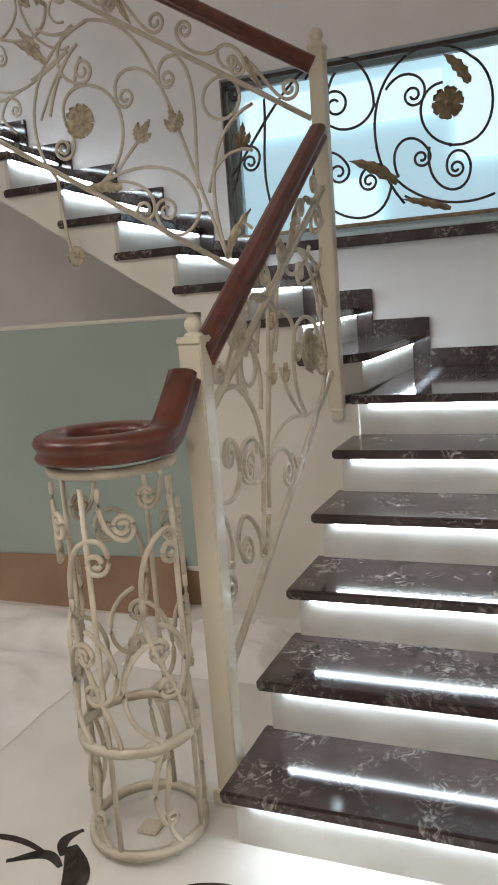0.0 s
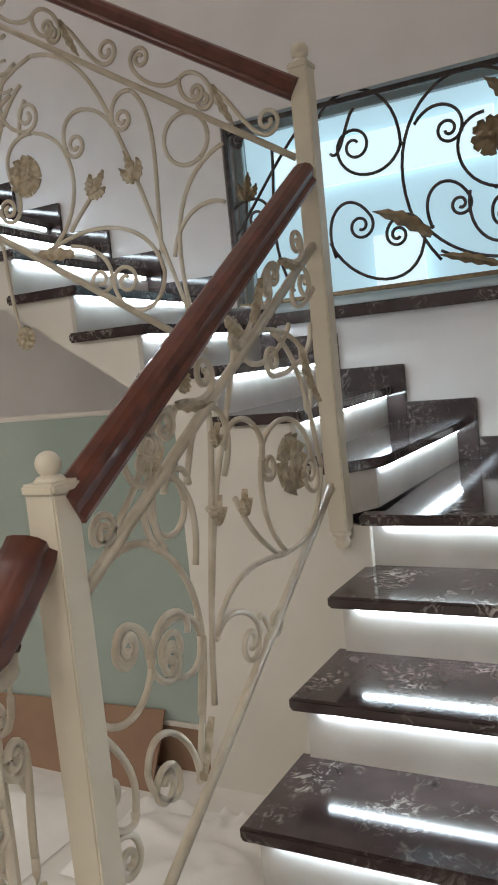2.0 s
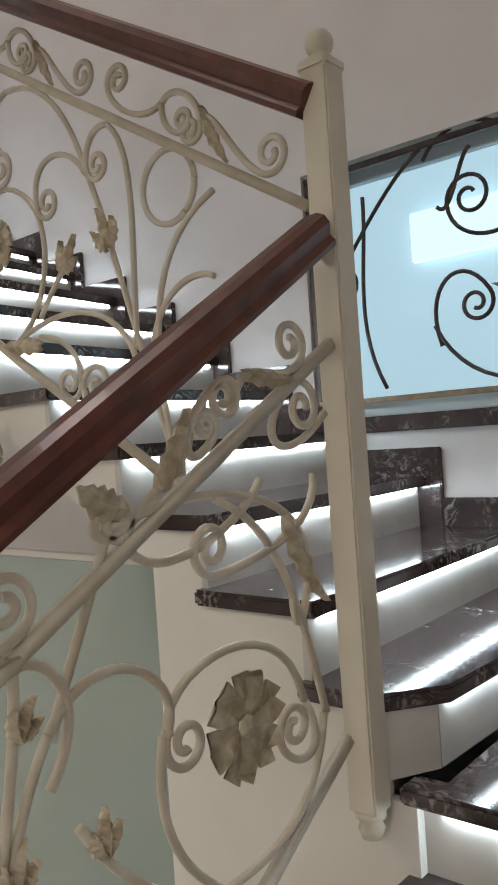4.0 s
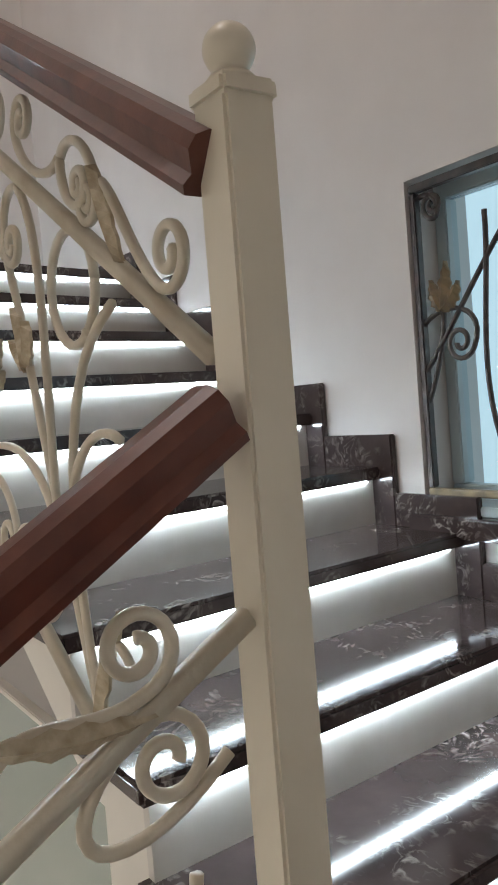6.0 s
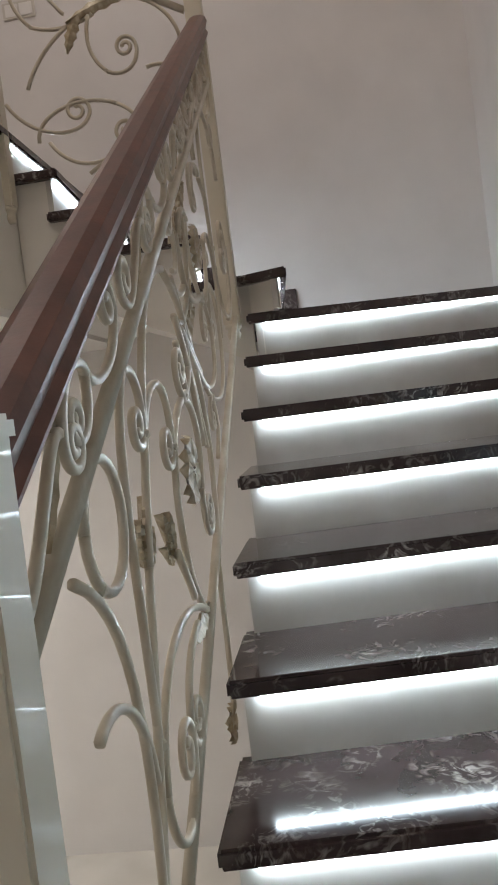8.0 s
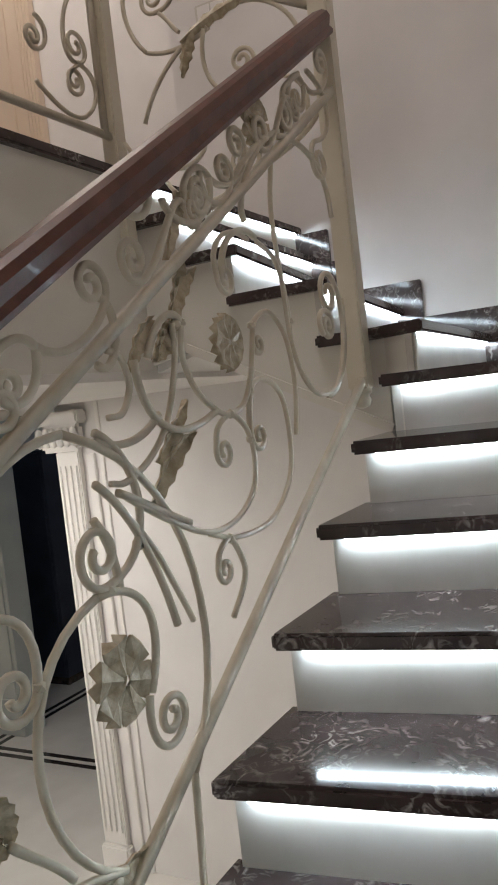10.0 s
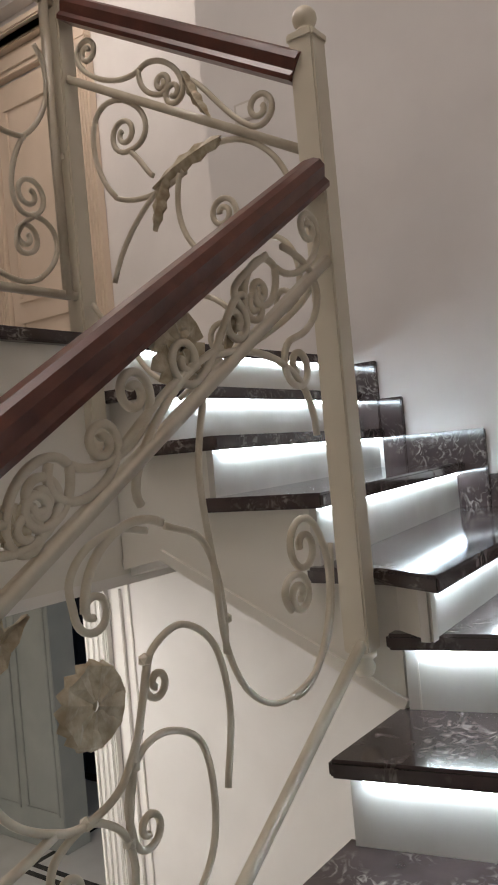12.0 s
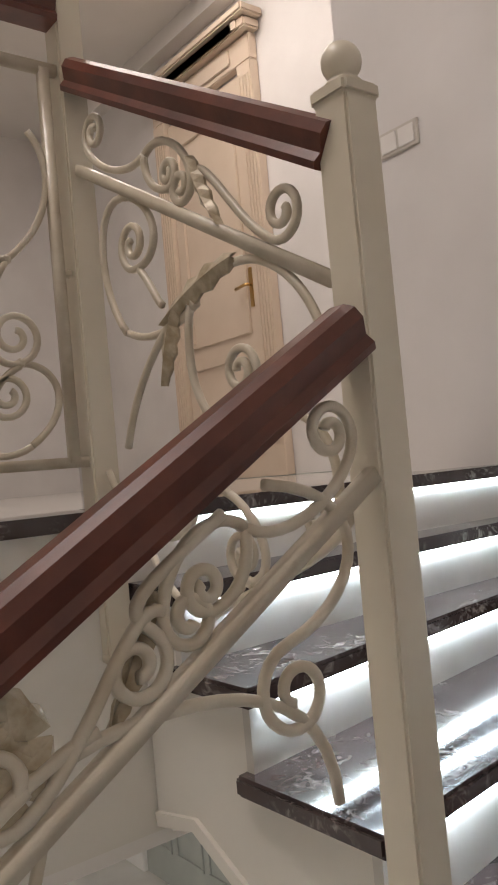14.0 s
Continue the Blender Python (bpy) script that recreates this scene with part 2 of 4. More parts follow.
def y1(n):
    return -G1 * (6 - n)


def x2(n):
    return -0.16 - G2 * (n - 8)


def x2o(n):
    return x2(n) - 0.03 - 0.024 * (n - 7)


def y3(n):
    return {17: 0.14, 18: -0.15, 19: -0.44, 20: -0.645, 21: -0.80}[n]


def zr(n):
    """Tread height; the top flight rises a little less."""
    return n * R if n < 17 else 16 * R + (n - 16) * (ZL - 16 * R) / 5 - 0.016 * (n == 17)


X3 = -2.41
Y2 = -0.02
stair = tagged(thing("staircase", "dark marble staircase with cream risers and lit nosings", "staircase"), kind="structure")


def tread(outline, z):
    prism("tread", outline, z - TH, z, M_MARBLE, stair, 0.007)


RB = 0.035   # riser set back behind the nosing


def led(p, q, n, z):
    """A thin light strip under a nosing, from p to q; n points to the open front."""
    p, q, n = Vector((*p, 0)), Vector((*q, 0)), Vector((*n, 0))
    a, b = p + n * 0.001, q + n * 0.001
    c, d = b + n * 0.010, a + n * 0.010
    prism("led_strip", [v.to_2d()[:] for v in (a, b, c, d)], z - TH - 0.009, z - TH - 0.001, M_LED, stair)


for n in range(1, 7):
    y, z = y1(n), n * R
    back = y1(n + 1) + RB + 0.02
    if n < 6:
        tread([(-0.005, y), (XE, y), (XE, back), (-0.005, back)], z)
    else:
        tread([(-0.005, y), (XE, y), (XE, YN), (x2o(7) - 0.06, YN), (x2(7) - 0.06, 0.07), (-0.005, 0.07)], z)
    prism("riser", [(0.027, y + RB), (XE, y + RB), (XE, y + RB + 0.02), (0.027, y + RB + 0.02)], z - R, z - TH, M_RISER, stair)
    led((0.07, y + RB), (XE, y + RB), (0, -1), z)
for n in range(7, 17):
    z = n * R
    ys = Y2 + 0.027 if n > 7 else 0.12
    xi, xo = x2(n), x2o(n)
    bi, bo = x2(n + 1) - RB - 0.025, x2o(n + 1) - RB - 0.025
    if n == 7:
        tread([(0.062, 0.117), (xo, YN), (bo, YN), (bi, Y2), (-0.04, Y2)], z)
        prism("riser", [(-0.03, Y2 + 0.03), (0.027, 0.117), (0.007, 0.117), (-0.05, Y2 + 0.03)], z - R, z - TH, M_RISER, stair)
        xi = 0.062
    elif n < 16:
        tread([(xi, Y2), (xo, YN), (bo, YN), (bi, Y2)], z)
    else:
        tread([(x2(16), Y2), (xo, YN), (XW, YN), (XW, YO[17] - 0.07), (X3 - 0.07, Y2)], z)
    prism("riser", [(xi - RB, ys), (xo - RB, YN), (xo - RB - 0.02, YN), (xi - RB - 0.02, ys)], z - R, z - TH, M_RISER, stair)
    led((xi - RB, ys + 0.033), (xo - RB, YN - 0.05), (1, 0), z)
for n in range(17, 22):
    z = zr(n)
    yi, yo = y3(n), YO[n]
    xi = X3 if n > 17 else -2.33
    if n == 17:
        tread([(xi, 0.145), (XW, yo), (XW, YO[18] - 0.06), (X3, y3(18) - 0.06), (X3, Y2)], z)
        prism("stringer", [(X3 - 0.055, -0.001), (X3 - 0.03, -0.001), (xi - 0.03, 0.112), (xi - 0.055, 0.112)], zr(16), z - TH, M_STRING, stair)
    elif n < 21:
        tread([(X3, yi), (XW, yo), (XW, YO[n + 1] - 0.06), (X3, y3(n + 1) - 0.06)], z)
    prism("riser", [(xi - 0.027, yi - RB), (XW, yo - RB), (XW, yo - RB - 0.02), (xi - 0.027, yi - RB - 0.02)], zr(n - 1), z - TH, M_RISER, stair)
    led((xi - 0.06, yi - RB), (XW, yo - RB), (0, 1), z)

# open stringers: stepped top edge, sloping underside
RS = RB + 0.006
out = [(y1(1) + RS, 0.0)]
for n in range(1, 7):
    out += [(y1(n) + RS, n * R - TH), (y1(n + 1) + RS if n < 6 else 0.16, n * R - TH)]
out += [(0.16, 0.0)]
slab("stringer", out, "x", 0.03, 0.055, M_STRING, stair)
out = []
for n in range(7, 17):
    e = x2(n) - RS if n > 7 else -0.035
    out += [(e, (n - 1) * R - TH + 0.002), (e, n * R - TH), (x2(n + 1) - RS if n < 16 else X3 - 0.03, n * R - TH)]
out += [(X3 - 0.03, 16 * R - 0.17), (x2(16) - 0.1, 16 * R - 0.20), (x2(10), 1.41), (x2(9) - 0.22, 1.41), (x2(9) - 0.22, 0.0), (0.028, 0.0), (0.028, 6 * R - TH - 0.001)]
slab("stringer", out, "y", Y2 + 0.03, Y2 + 0.055, M_STRING, stair)
out = []
for n in range(17, 21):
    e = y3(n) - RS if n > 17 else 0.0
    out += [(e, zr(n - 1) - TH + 0.002), (e, zr(n) - TH), (y3(n + 1) - RS if n < 20 else -0.826, zr(n) - TH)]
out += [(-0.826, 2.85), (-0.68, 2.875), (0.0, 2.545)]
slab("stringer", out, "x", X3 - 0.055, X3 - 0.03, M_STRING, stair)
# a thin bead along the lower edge of the top stringer
sweep("stringer_bead", [(X3 - 0.026, -0.82, 2.86), (X3 - 0.026, -0.68, 2.887), (X3 - 0.026, 0.0, 2.557)], [(-0.006, -0.014), (-0.006, 0.014), (0.006, 0.014), (0.006, -0.014)], M_STRING, stair, smooth=False)
# undersides
def soffit(pts):
    bm = bmesh.new()
    v = [bm.verts.new(p) for p in pts]
    w = [bm.verts.new((p[0], p[1], p[2] + 0.03)) for p in pts]
    bm.faces.new(v)
    bm.faces.new(w)
    for i in range(4):
        j = (i + 1) % 4
        bm.faces.new((v[i], v[j], w[j], w[i]))
    part("soffit", bm, M_CEIL, stair)


soffit([(x2(10), Y2 + 0.06, 1.41), (x2(10), YN, 1.25), (x2(16) - 0.1, YN, 2.25), (x2(16) - 0.1, Y2 + 0.06, 2.52)])
soffit([(x2(16) - 0.1, Y2 + 0.06, 2.52), (x2(16) - 0.1, YN, 2.25), (XW, YN, 2.54), (XW, Y2 + 0.06, 2.54)])
soffit([(X3 - 0.06, Y2 + 0.06, 2.575), (XW, Y2 + 0.06, 2.575), (XW, -0.68, 2.86), (X3 - 0.06, -0.68, 2.86)])
soffit([(X3 - 0.06, -0.68, 2.86), (XW, -0.68, 2.86), (XW, -0.83, 2.82), (X3 - 0.06, -0.83, 2.82)])
# wall behind the space under the second flight
structure(box("wall_under_stair", x2(9) - 0.24, x2(9) - 0.21, Y2 + 0.056, YN, 0, 1.24, M_STRING), "plain plaster wall under the stair")

# stepped marble skirting on the walls
for n in range(7, 17):
    e, z = x2o(n) + 0.055, n * R
    e2 = x2o(n + 1) + 0.055 if n < 16 else XW
    box("skirting", e2, e, YN - 0.022, YN, z - R - 0.02, z + 0.095, M_MARBLE, stair, 0.004)
box("skirting", x2o(7) + 0.057, XE, YN - 0.022, YN, 6 * R, 6 * R + 0.095, M_MARBLE, stair, 0.004)
KY = {16: YN - 0.024, 17: 0.14, 18: -0.24, 19: -0.56, 20: -0.66, 21: -0.86}
for n in range(16, 21):
    box("skirting", XW, XW + 0.022, KY[n + 1], KY[n] - 0.002, zr(n) - 0.19, zr(n) + 0.12, M_MARBLE, stair, 0.004)
box("skirting", XE - 0.022, XE, 0.0, YN - 0.024, 6 * R, 6 * R + 0.095, M_MARBLE, stair, 0.004)
for n in range(1, 6):
    box("skirting", XE - 0.022, XE, y1(n) - 0.055, y1(n + 1) - 0.057, n * R - 0.19, n * R + 0.095, M_MARBLE, stair, 0.004)

# ---------- newel posts ----------
def newel(cx, cy, zb, zl, zt, w, hang, label):
    t = thing("newel_post", label, "newel post", "newel posts")
    h = w / 2
    part("shaft", box_bm(cx - h, cx + h, cy - h, cy + h, zb, zl, 0.004), M_NEWEL, t)
    part("collar", box_bm(cx - h - 0.004, cx + h + 0.004, cy - h - 0.004, cy + h + 0.004, zl - 0.004, zl + 0.018, 0.005), M_NEWEL, t)
    rb = (zt - zl - 0.025) / 2
    zc = zt - rb
    prof = [(0.0, zl + 0.016), (0.030, zl + 0.017), (0.022, zl + 0.027)]
    prof += [(rb * math.sin(math.radians(a)), zc - rb * math.cos(math.radians(a))) for a in range(35, 181, 12)] + [(0.0, zt)]
    lathe("ball", prof, cx, cy, M_NEWEL, t)
    if hang:
        lathe("drop_finial", [(0.0, zb + 0.003), (0.030, zb + 0.002), (0.030, zb - 0.012), (0.02, zb - 0.02), (0.026, zb - 0.034), (0.02, zb - 0.052), (0.0, zb - 0.058)], cx, cy, M_NEWEL, t)
    else:
        part("plinth", box_bm(cx - h - 0.012, cx + h + 0.012, cy - h - 0.012, cy + h + 0.012, 0.0, 0.05, 0.004), M_NEWEL, t)
    return t


N1 = (-0.052, -0.025)
N2 = (-2.386, -0.068)
N3 = (-2.375, -0.83)
N0 = (-0.064, -1.30)
newel(*N0, 0.0, 1.348, 1.419, 0.066, False, "cream painted square starting newel with ball top")
newel(*N1, 0.975, 2.380, 2.460, 0.060, True, "cream painted square newel with ball top at the lower turn")
newel(*N2, 2.685, 4.026, 4.106, 0.060, True, "cream painted square newel with ball top at the upper turn")
newel(*N3, 3.21, 4.64, 4.71, 0.058, True, "cream painted square newel at the upper landing edge")

# ---------- handrails and ironwork ----------
RAIL = [(-0.030, 0.0), (-0.034, 0.012), (-0.026, 0.026), (-0.031, 0.040), (-0.036, 0.054), (-0.030, 0.072), (-0.014, 0.080),
        (0.014, 0.080), (0.030, 0.072), (0.036, 0.054), (0.031, 0.040), (0.026, 0.026), (0.034, 0.012), (0.030, 0.0)]
RAIL = [(a * 0.9, b * 0.84) for a, b in RAIL]
BAR = [(-0.0066, -0.003), (-0.0066, 0.003), (-0.004, 0.006), (0.004, 0.006), (0.0066, 0.003), (0.0066, -0.003), (0.004, -0.006), (-0.004, -0.006)]
HALF = [(a * 0.82, b * 0.82) for a, b in BAR]
FLAT = [(-0.0105, -0.0082), (-0.0105, 0.0082), (0.0105, 0.0082), (0.0105, -0.0082)]


class Panel:
    """A railing panel in a vertical plane: (a, b) are metres along its run and upwards from its foot line."""

    def __init__(self, railing, origin, run, slope, iron=M_IRON, leaf=M_GOLD, depth=None):
        self.t, self.o, self.run, self.slope = railing, Vector(origin), Vector(run).normalized(), slope
        self.iron, self.leaf = iron, leaf
        self.n = self.run.cross(Vector((0, 0, 1)))
        self.bend = depth

    def at(self, a, b):
        if self.bend:
            return self.bend(a, b)
        return self.o + self.run * a + Vector((0, 0, b + self.slope * a))

    def local(self, a, b):
        """Shapes stay round: only their anchor is sheared by the slope."""
        return self.bend(a, b) if self.bend else self.o + self.run * a + Vector((0, 0, b))

    def line(self, name, pts, section=BAR, material=None, taper=None):
        shift = self.n * random.uniform(-0.0018, 0.0018)
        return sweep(name, [p + shift for p in pts], section, material or self.iron, self.t, up=self.n, taper=taper)

    def bar(self, a0, b0, a1, b1, a2, b2, a3, b3, r0=0.0, s0=1, r1=0.0, s1=1, turns=1.45, name="scroll"):
        """A forged bar bent along a cubic from (a0, b0) to (a3, b3), with a curl of radius r at either end."""
        p, c1, c2, q = Vector((a0, b0)), Vector((a1, b1)), Vector((a2, b2)), Vector((a3, b3))
        N = 14
        pts = []
        for i in range(N + 1):
            t = i / N
            pts.append(p * (1 - t) ** 3 + c1 * 3 * t * (1 - t) ** 2 + c2 * 3 * t * t * (1 - t) + q * t ** 3)
        if r1:
            d = q - c2
            pts = pts + self.curl(q, math.degrees(math.atan2(d.y, d.x)), r1, s1, turns)
        if r0:
            d = p - c1
            pts = list(reversed(self.curl(p, math.degrees(math.atan2(d.y, d.x)), r0, s0, turns))) + pts
        return self.line(name, [self.local(v.x, v.y) for v in pts])

    def path(self, pts, r1=0.0, s1=1, turns=1.3, name="scroll"):
        """A forged bar bent smoothly through a few points, ending in a curl of radius r1."""
        p = [Vector(q) for q in pts]
        p = [p[0] * 2 - p[1]] + p + [p[-1] * 2 - p[-2]]
        out = []
        for i in range(1, len(p) - 2):
            for k in range(6):
                t = k / 6
                out.append(0.5 * (2 * p[i] + (p[i + 1] - p[i - 1]) * t + (2 * p[i - 1] - 5 * p[i] + 4 * p[i + 1] - p[i + 2]) * t * t
                                  + (3 * p[i] - p[i - 1] - 3 * p[i + 1] + p[i + 2]) * t ** 3))
        out.append(p[-2])
        if r1:
            d = out[-1] - out[-2]
            out += self.curl(out[-1], math.degrees(math.atan2(d.y, d.x)), r1, s1, turns)
        return self.line(name, [self.local(v.x, v.y) for v in out], HALF)

    def flat_bar(self, a0, b0, a1, b1, name="flat_bar"):
        return self.line(name, [self.local(a0, b0), self.local(a1, b1)], FLAT)

    def frieze(self, a0, b0, a1, b1, h, unit=0.55):
        """Paired S-scrolls with a twisted leaf, set between the upper bar and the handrail."""
        L, k = abs(a1 - a0), max(1, round(abs(a1 - a0) / unit))
        u, sl = (a1 - a0) / k, (b1 - b0) / (a1 - a0)
        for i in range(k):
            c = a0 + u * (i + 0.5)
            w = abs(u) * 0.48

            def g(x, y):
                return (c + x * w, b0 + sl * (c + x * w - a0) + y * h)
            self.bar(*g(-0.95, 0.50), *g(-0.98, 0.05), *g(-0.55, 0.0), *g(-0.30, 0.55), r0=0.036, s0=-1)
            self.bar(*g(-0.30, 0.55), *g(-0.18, 0.95), *g(0.10, 1.0), *g(0.12, 0.5), r1=0.032, s1=-1)
            self.bar(*g(-0.30, 0.55), *g(-0.32, 0.15), *g(-0.2, 0.10), *g(-0.1, 0.2), r1=0.026, s1=1)
            self.bar(*g(0.12, 0.55), *g(0.25, 0.9), *g(0.45, 0.1), *g(0.70, 0.1), r1=0.042, s1=1)
            x, y = g(0.15, 0.75)
            self.leaf_blade(x, y, -42 + math.degrees(math.atan(sl)), 0.15, 0.016, 20)

    def curl(self, p, head, r, side, turns):
        out, h, q = [], radians(head), Vector(p)
        steps = int(22 * turns)
        for i in range(steps):
            f = i / steps
            rad = r * (1 - 0.78 * f)
            dh = side * 2 * math.pi * turns / steps
            h += dh / 2
            q = q + Vector((math.cos(h), math.sin(h))) * rad * abs(dh)
            h += dh / 2
            out.append(q.copy())
        return out

    def ring(self, a, b, r, name="ring"):
        pts = [self.local(a + r * math.cos(t * math.pi / 12), b + r * math.sin(t * math.pi / 12)) for t in range(25)]
        return self.line(name, pts)

    def clasp(self, a, b, size=0.011):
        c = self.local(a, b)
        bm = bmesh.new()
        bmesh.ops.create_icosphere(bm, subdivisions=1, radius=size, matrix=Matrix.Translation(c))
        return part("clasp", bm, self.iron, self.t)

    def flower(self, a, b, r, petals=6, name="flower"):
        """A pressed rosette: cupped notched petals round a boss."""
        c = self.local(a, b)
        verts, faces = [], []
        for i in range(petals):
            a0 = 2 * math.pi * i / petals + 0.3
            base = len(verts)
            for f, wd, lift in ((0.12, 0.10, 0.10), (0.5, 0.36, 0.22), (0.86, 0.47, 0.10), (1.0, 0.20, 0.30)):
                for k in (-1, 0, 1):
                    fr = f * (0.93 if k == 0 and f > 0.95 else 1)
                    la = fr * math.cos(a0) - k * wd * math.sin(a0) * 0.9
                    lb = fr * math.sin(a0) + k * wd * math.cos(a0) * 0.9
                    up = lift * (0.35 if k == 0 else 1)
                    verts.append(c + self.run * la * r + Vector((0, 0, lb * r)) + self.n * (up * r * 0.8))
            for rr in range(3):
                for k in range(2):
                    q = base + rr * 3 + k
                    faces.append((q, q + 1, q + 4, q + 3))
            m = len(verts) - base
            verts += [v - self.n * 0.004 for v in verts[base:]]
            for rr in range(3):
                for k in range(2):
                    q = base + m + rr * 3 + k
                    faces.append((q + 3, q + 4, q + 1, q))
        base = len(verts)
        for k in range(8):
            t = k * math.pi / 4
            verts.append(c + self.run * 0.22 * r * math.cos(t) + Vector((0, 0, 0.22 * r * math.sin(t))) + self.n * 0.012)
        verts.append(c + self.n * 0.022)
        faces += [(base + k, base + (k + 1) % 8, base + 8) for k in range(8)]
        return obj(name, verts, faces, self.leaf, self.t, False, "gilded pressed iron rosette")

    def leaf_blade(self, a, b, head, length, width, curve=0.0, name="acanthus_leaf"):
        """A serrated acanthus blade with a raised rib."""
        verts, faces, N = [], [], 9
        h, p = radians(head), Vector((a, b))
        for i in range(N + 1):
            f = i / N
            w = width * math.sin(math.pi * min(1, 0.12 + 0.88 * f)) ** 0.8 * (1.0 if i % 2 else 0.68)
            w = max(w, 0.002)
            side = Vector((-math.sin(h), math.cos(h)))
            for k, lift in ((-1, 0.0), (0, 0.010), (1, 0.0)):
                v = p + side * w * k
                verts.append(self.local(v.x, v.y) + self.n * (lift + 0.006))
            p = p + Vector((math.cos(h), math.sin(h))) * length / N
            h += radians(curve) / N
        n = len(verts)
        verts += [v - self.n * 0.005 for v in verts]
        for i in range(N):
            for k in range(2):
                q = i * 3 + k
                faces.append((q, q + 1, q + 4, q + 3))
                faces.append((n + q + 3, n + q + 4, n + q + 1, n + q))
            faces.append((i * 3, i * 3 + 3, n + i * 3 + 3, n + i * 3))
            faces.append((i * 3 + 2, i * 3 + 5, n + i * 3 + 5, n + i * 3 + 2))
        return obj(name, verts, faces, self.leaf, self.t, False, "gilded serrated iron leaf")

    def lily(self, a, b, head, s):
        """A three-lobed bud on a stem end."""
        for d, l in ((0, 1.0), (48, 0.72), (-48, 0.72)):
            self.leaf_blade(a, b, head + d, s * l, s * 0.20, -d * 0.8, "bud_petal")


def rail_bar(t, p, q, name="handrail"):
    return sweep(name, [p, q], RAIL, M_WOOD, t, smooth=False, label="polished dark mahogany handrail")


r1 = thing("stair_railing", "cream scrolled iron railing with mahogany rail, first flight", "railing", "stair railings")
rail_bar(r1, (-0.05, -1.268, 1.285), (-0.050, -0.056, 2.040))
p1 = Panel(r1, (-0.050, 0, 0), (0, 1, 0), 0)
r2 = thing("stair_railing", "cream scrolled iron railing with mahogany rail, second flight", "railing", "stair railings")
rail_bar(r2, (-0.084, -0.045, 2.292), (-2.357, -0.055, 3.690))
p2 = Panel(r2, (0, -0.050, 0), (1, 0, 0), 0)
r3 = thing("stair_railing", "cream scrolled iron railing with mahogany rail, top flight", "railing", "stair railings")
rail_bar(r3, (-2.375, -0.099, 3.940), (-2.370, -0.80, 4.352))
p3 = Panel(r3, (-2.370, 0, 0), (0, 1, 0), 0)
r4 = thing("landing_railing", "cream scrolled iron railing along the upper landing edge", "railing", "stair railings")
rail_bar(r4, (-2.345, -0.82, 4.495), (XE, -0.82, 4.495))
p4 = Panel(r4, (0, -0.82, 0), (1, 0, 0), 0)
p1.flat_bar(-1.268, 0.411, -0.085, 1.131)
p1.flat_bar(-1.268, 1.157, -0.058, 1.862)
p1.frieze(-1.25, 1.18, -0.07, 1.862, 0.115)
p2.flat_bar(-0.46, 1.583, -2.354, 2.708)
p2.flat_bar(-0.085, 2.128, -2.354, 3.535)
p2.frieze(-2.345, 3.54, -0.10, 2.148, 0.135)
p3.flat_bar(-0.10, 3.794, -0.80, 4.193)
p3.frieze(-0.79, 4.195, -0.11, 3.808, 0.13, 0.68)
p4.flat_bar(-2.345, 3.60, XE, 3.60)
p4.flat_bar(-2.345, 4.40, XE, 4.40)
p4.flat_bar(-2.315, 3.60, -2.315, 4.40)
for k in range(5):
    c = -1.45 + 0.62 * k
    for s in (-1, 1):
        p4.bar(c, 3.67, c + s * 0.30, 3.67, c + s * 0.30, 4.00, c + s * 0.10, 4.03, r1=0.045, s1=s)
        p4.bar(c, 4.34, c + s * 0.30, 4.34, c + s * 0.28, 4.10, c + s * 0.14, 4.09, r1=0.035, s1=-s)
    p4.flower(c, 4.03, 0.05)

# window grille
window = structure(thing("window_1", "wide window with dark wrought-iron grille and marble sill", "window"), "wide window with dark wrought-iron grille and marble sill", "window")
grille = tagged(thing("window_grille", "dark bronze scrolled iron grille with gilt leaves", "grille"))
pw = Panel(grille, (0, 1.17, 0), (1, 0, 0), 0, M_BRONZE, M_BRGOLD)
WB = WZ0 + 0.03
box("grille_frame", WX0 + 0.005, WX1 - 0.005, 1.158, 1.182, WZ1 - 0.035, WZ1 - 0.012, M_BRONZE, grille, 0.003)
box("grille_frame", WX0 + 0.005, WX1 - 0.005, 1.158, 1.182, WB + 0.02, WB + 0.04, M_BRGOLD, grille, 0.003)
box("grille_frame", WX0 + 0.005, WX0 + 0.027, 1.158, 1.182, WB + 0.042, WZ1 - 0.037, M_BRONZE, grille, 0.003)
box("grille_frame", WX1 - 0.027, WX1 - 0.005, 1.158, 1.182, WB + 0.042, WZ1 - 0.037, M_BRONZE, grille, 0.003)
box("window_sill", WX0 - 0.03, WX1 + 0.03, YN - 0.045, YN + 0.10, WZ0 - 0.055, WZ0 - 0.004 + 0.006, M_MARBLE, window, 0.006)
box("window_sill", WX0 + 0.002, WX1 - 0.002, YN - 0.012, YN + 0.12, WZ0 + 0.003, WZ0 + 0.03, M_PANE2, window, 0.004)
box("window_frame", WX0 + 0.002, WX1 - 0.002, YN + 0.11, YN + 0.16, WZ0 + 0.031, WZ0 + 0.07, M_PANE2, window, 0.004)
box("window_frame", WX0 + 0.002, WX1 - 0.002, YN + 0.11, YN + 0.16, WZ1 - 0.045, WZ1 - 0.003, M_PANE2, window, 0.004)
box("window_frame", WX0 + 0.002, WX0 + 0.045, YN + 0.11, YN + 0.16, WZ0 + 0.072, WZ1 - 0.047, M_PANE2, window, 0.004)
box("window_frame", WX1 - 0.045, WX1 - 0.002, YN + 0.11, YN + 0.16, WZ0 + 0.072, WZ1 - 0.047, M_PANE2, window, 0.004)
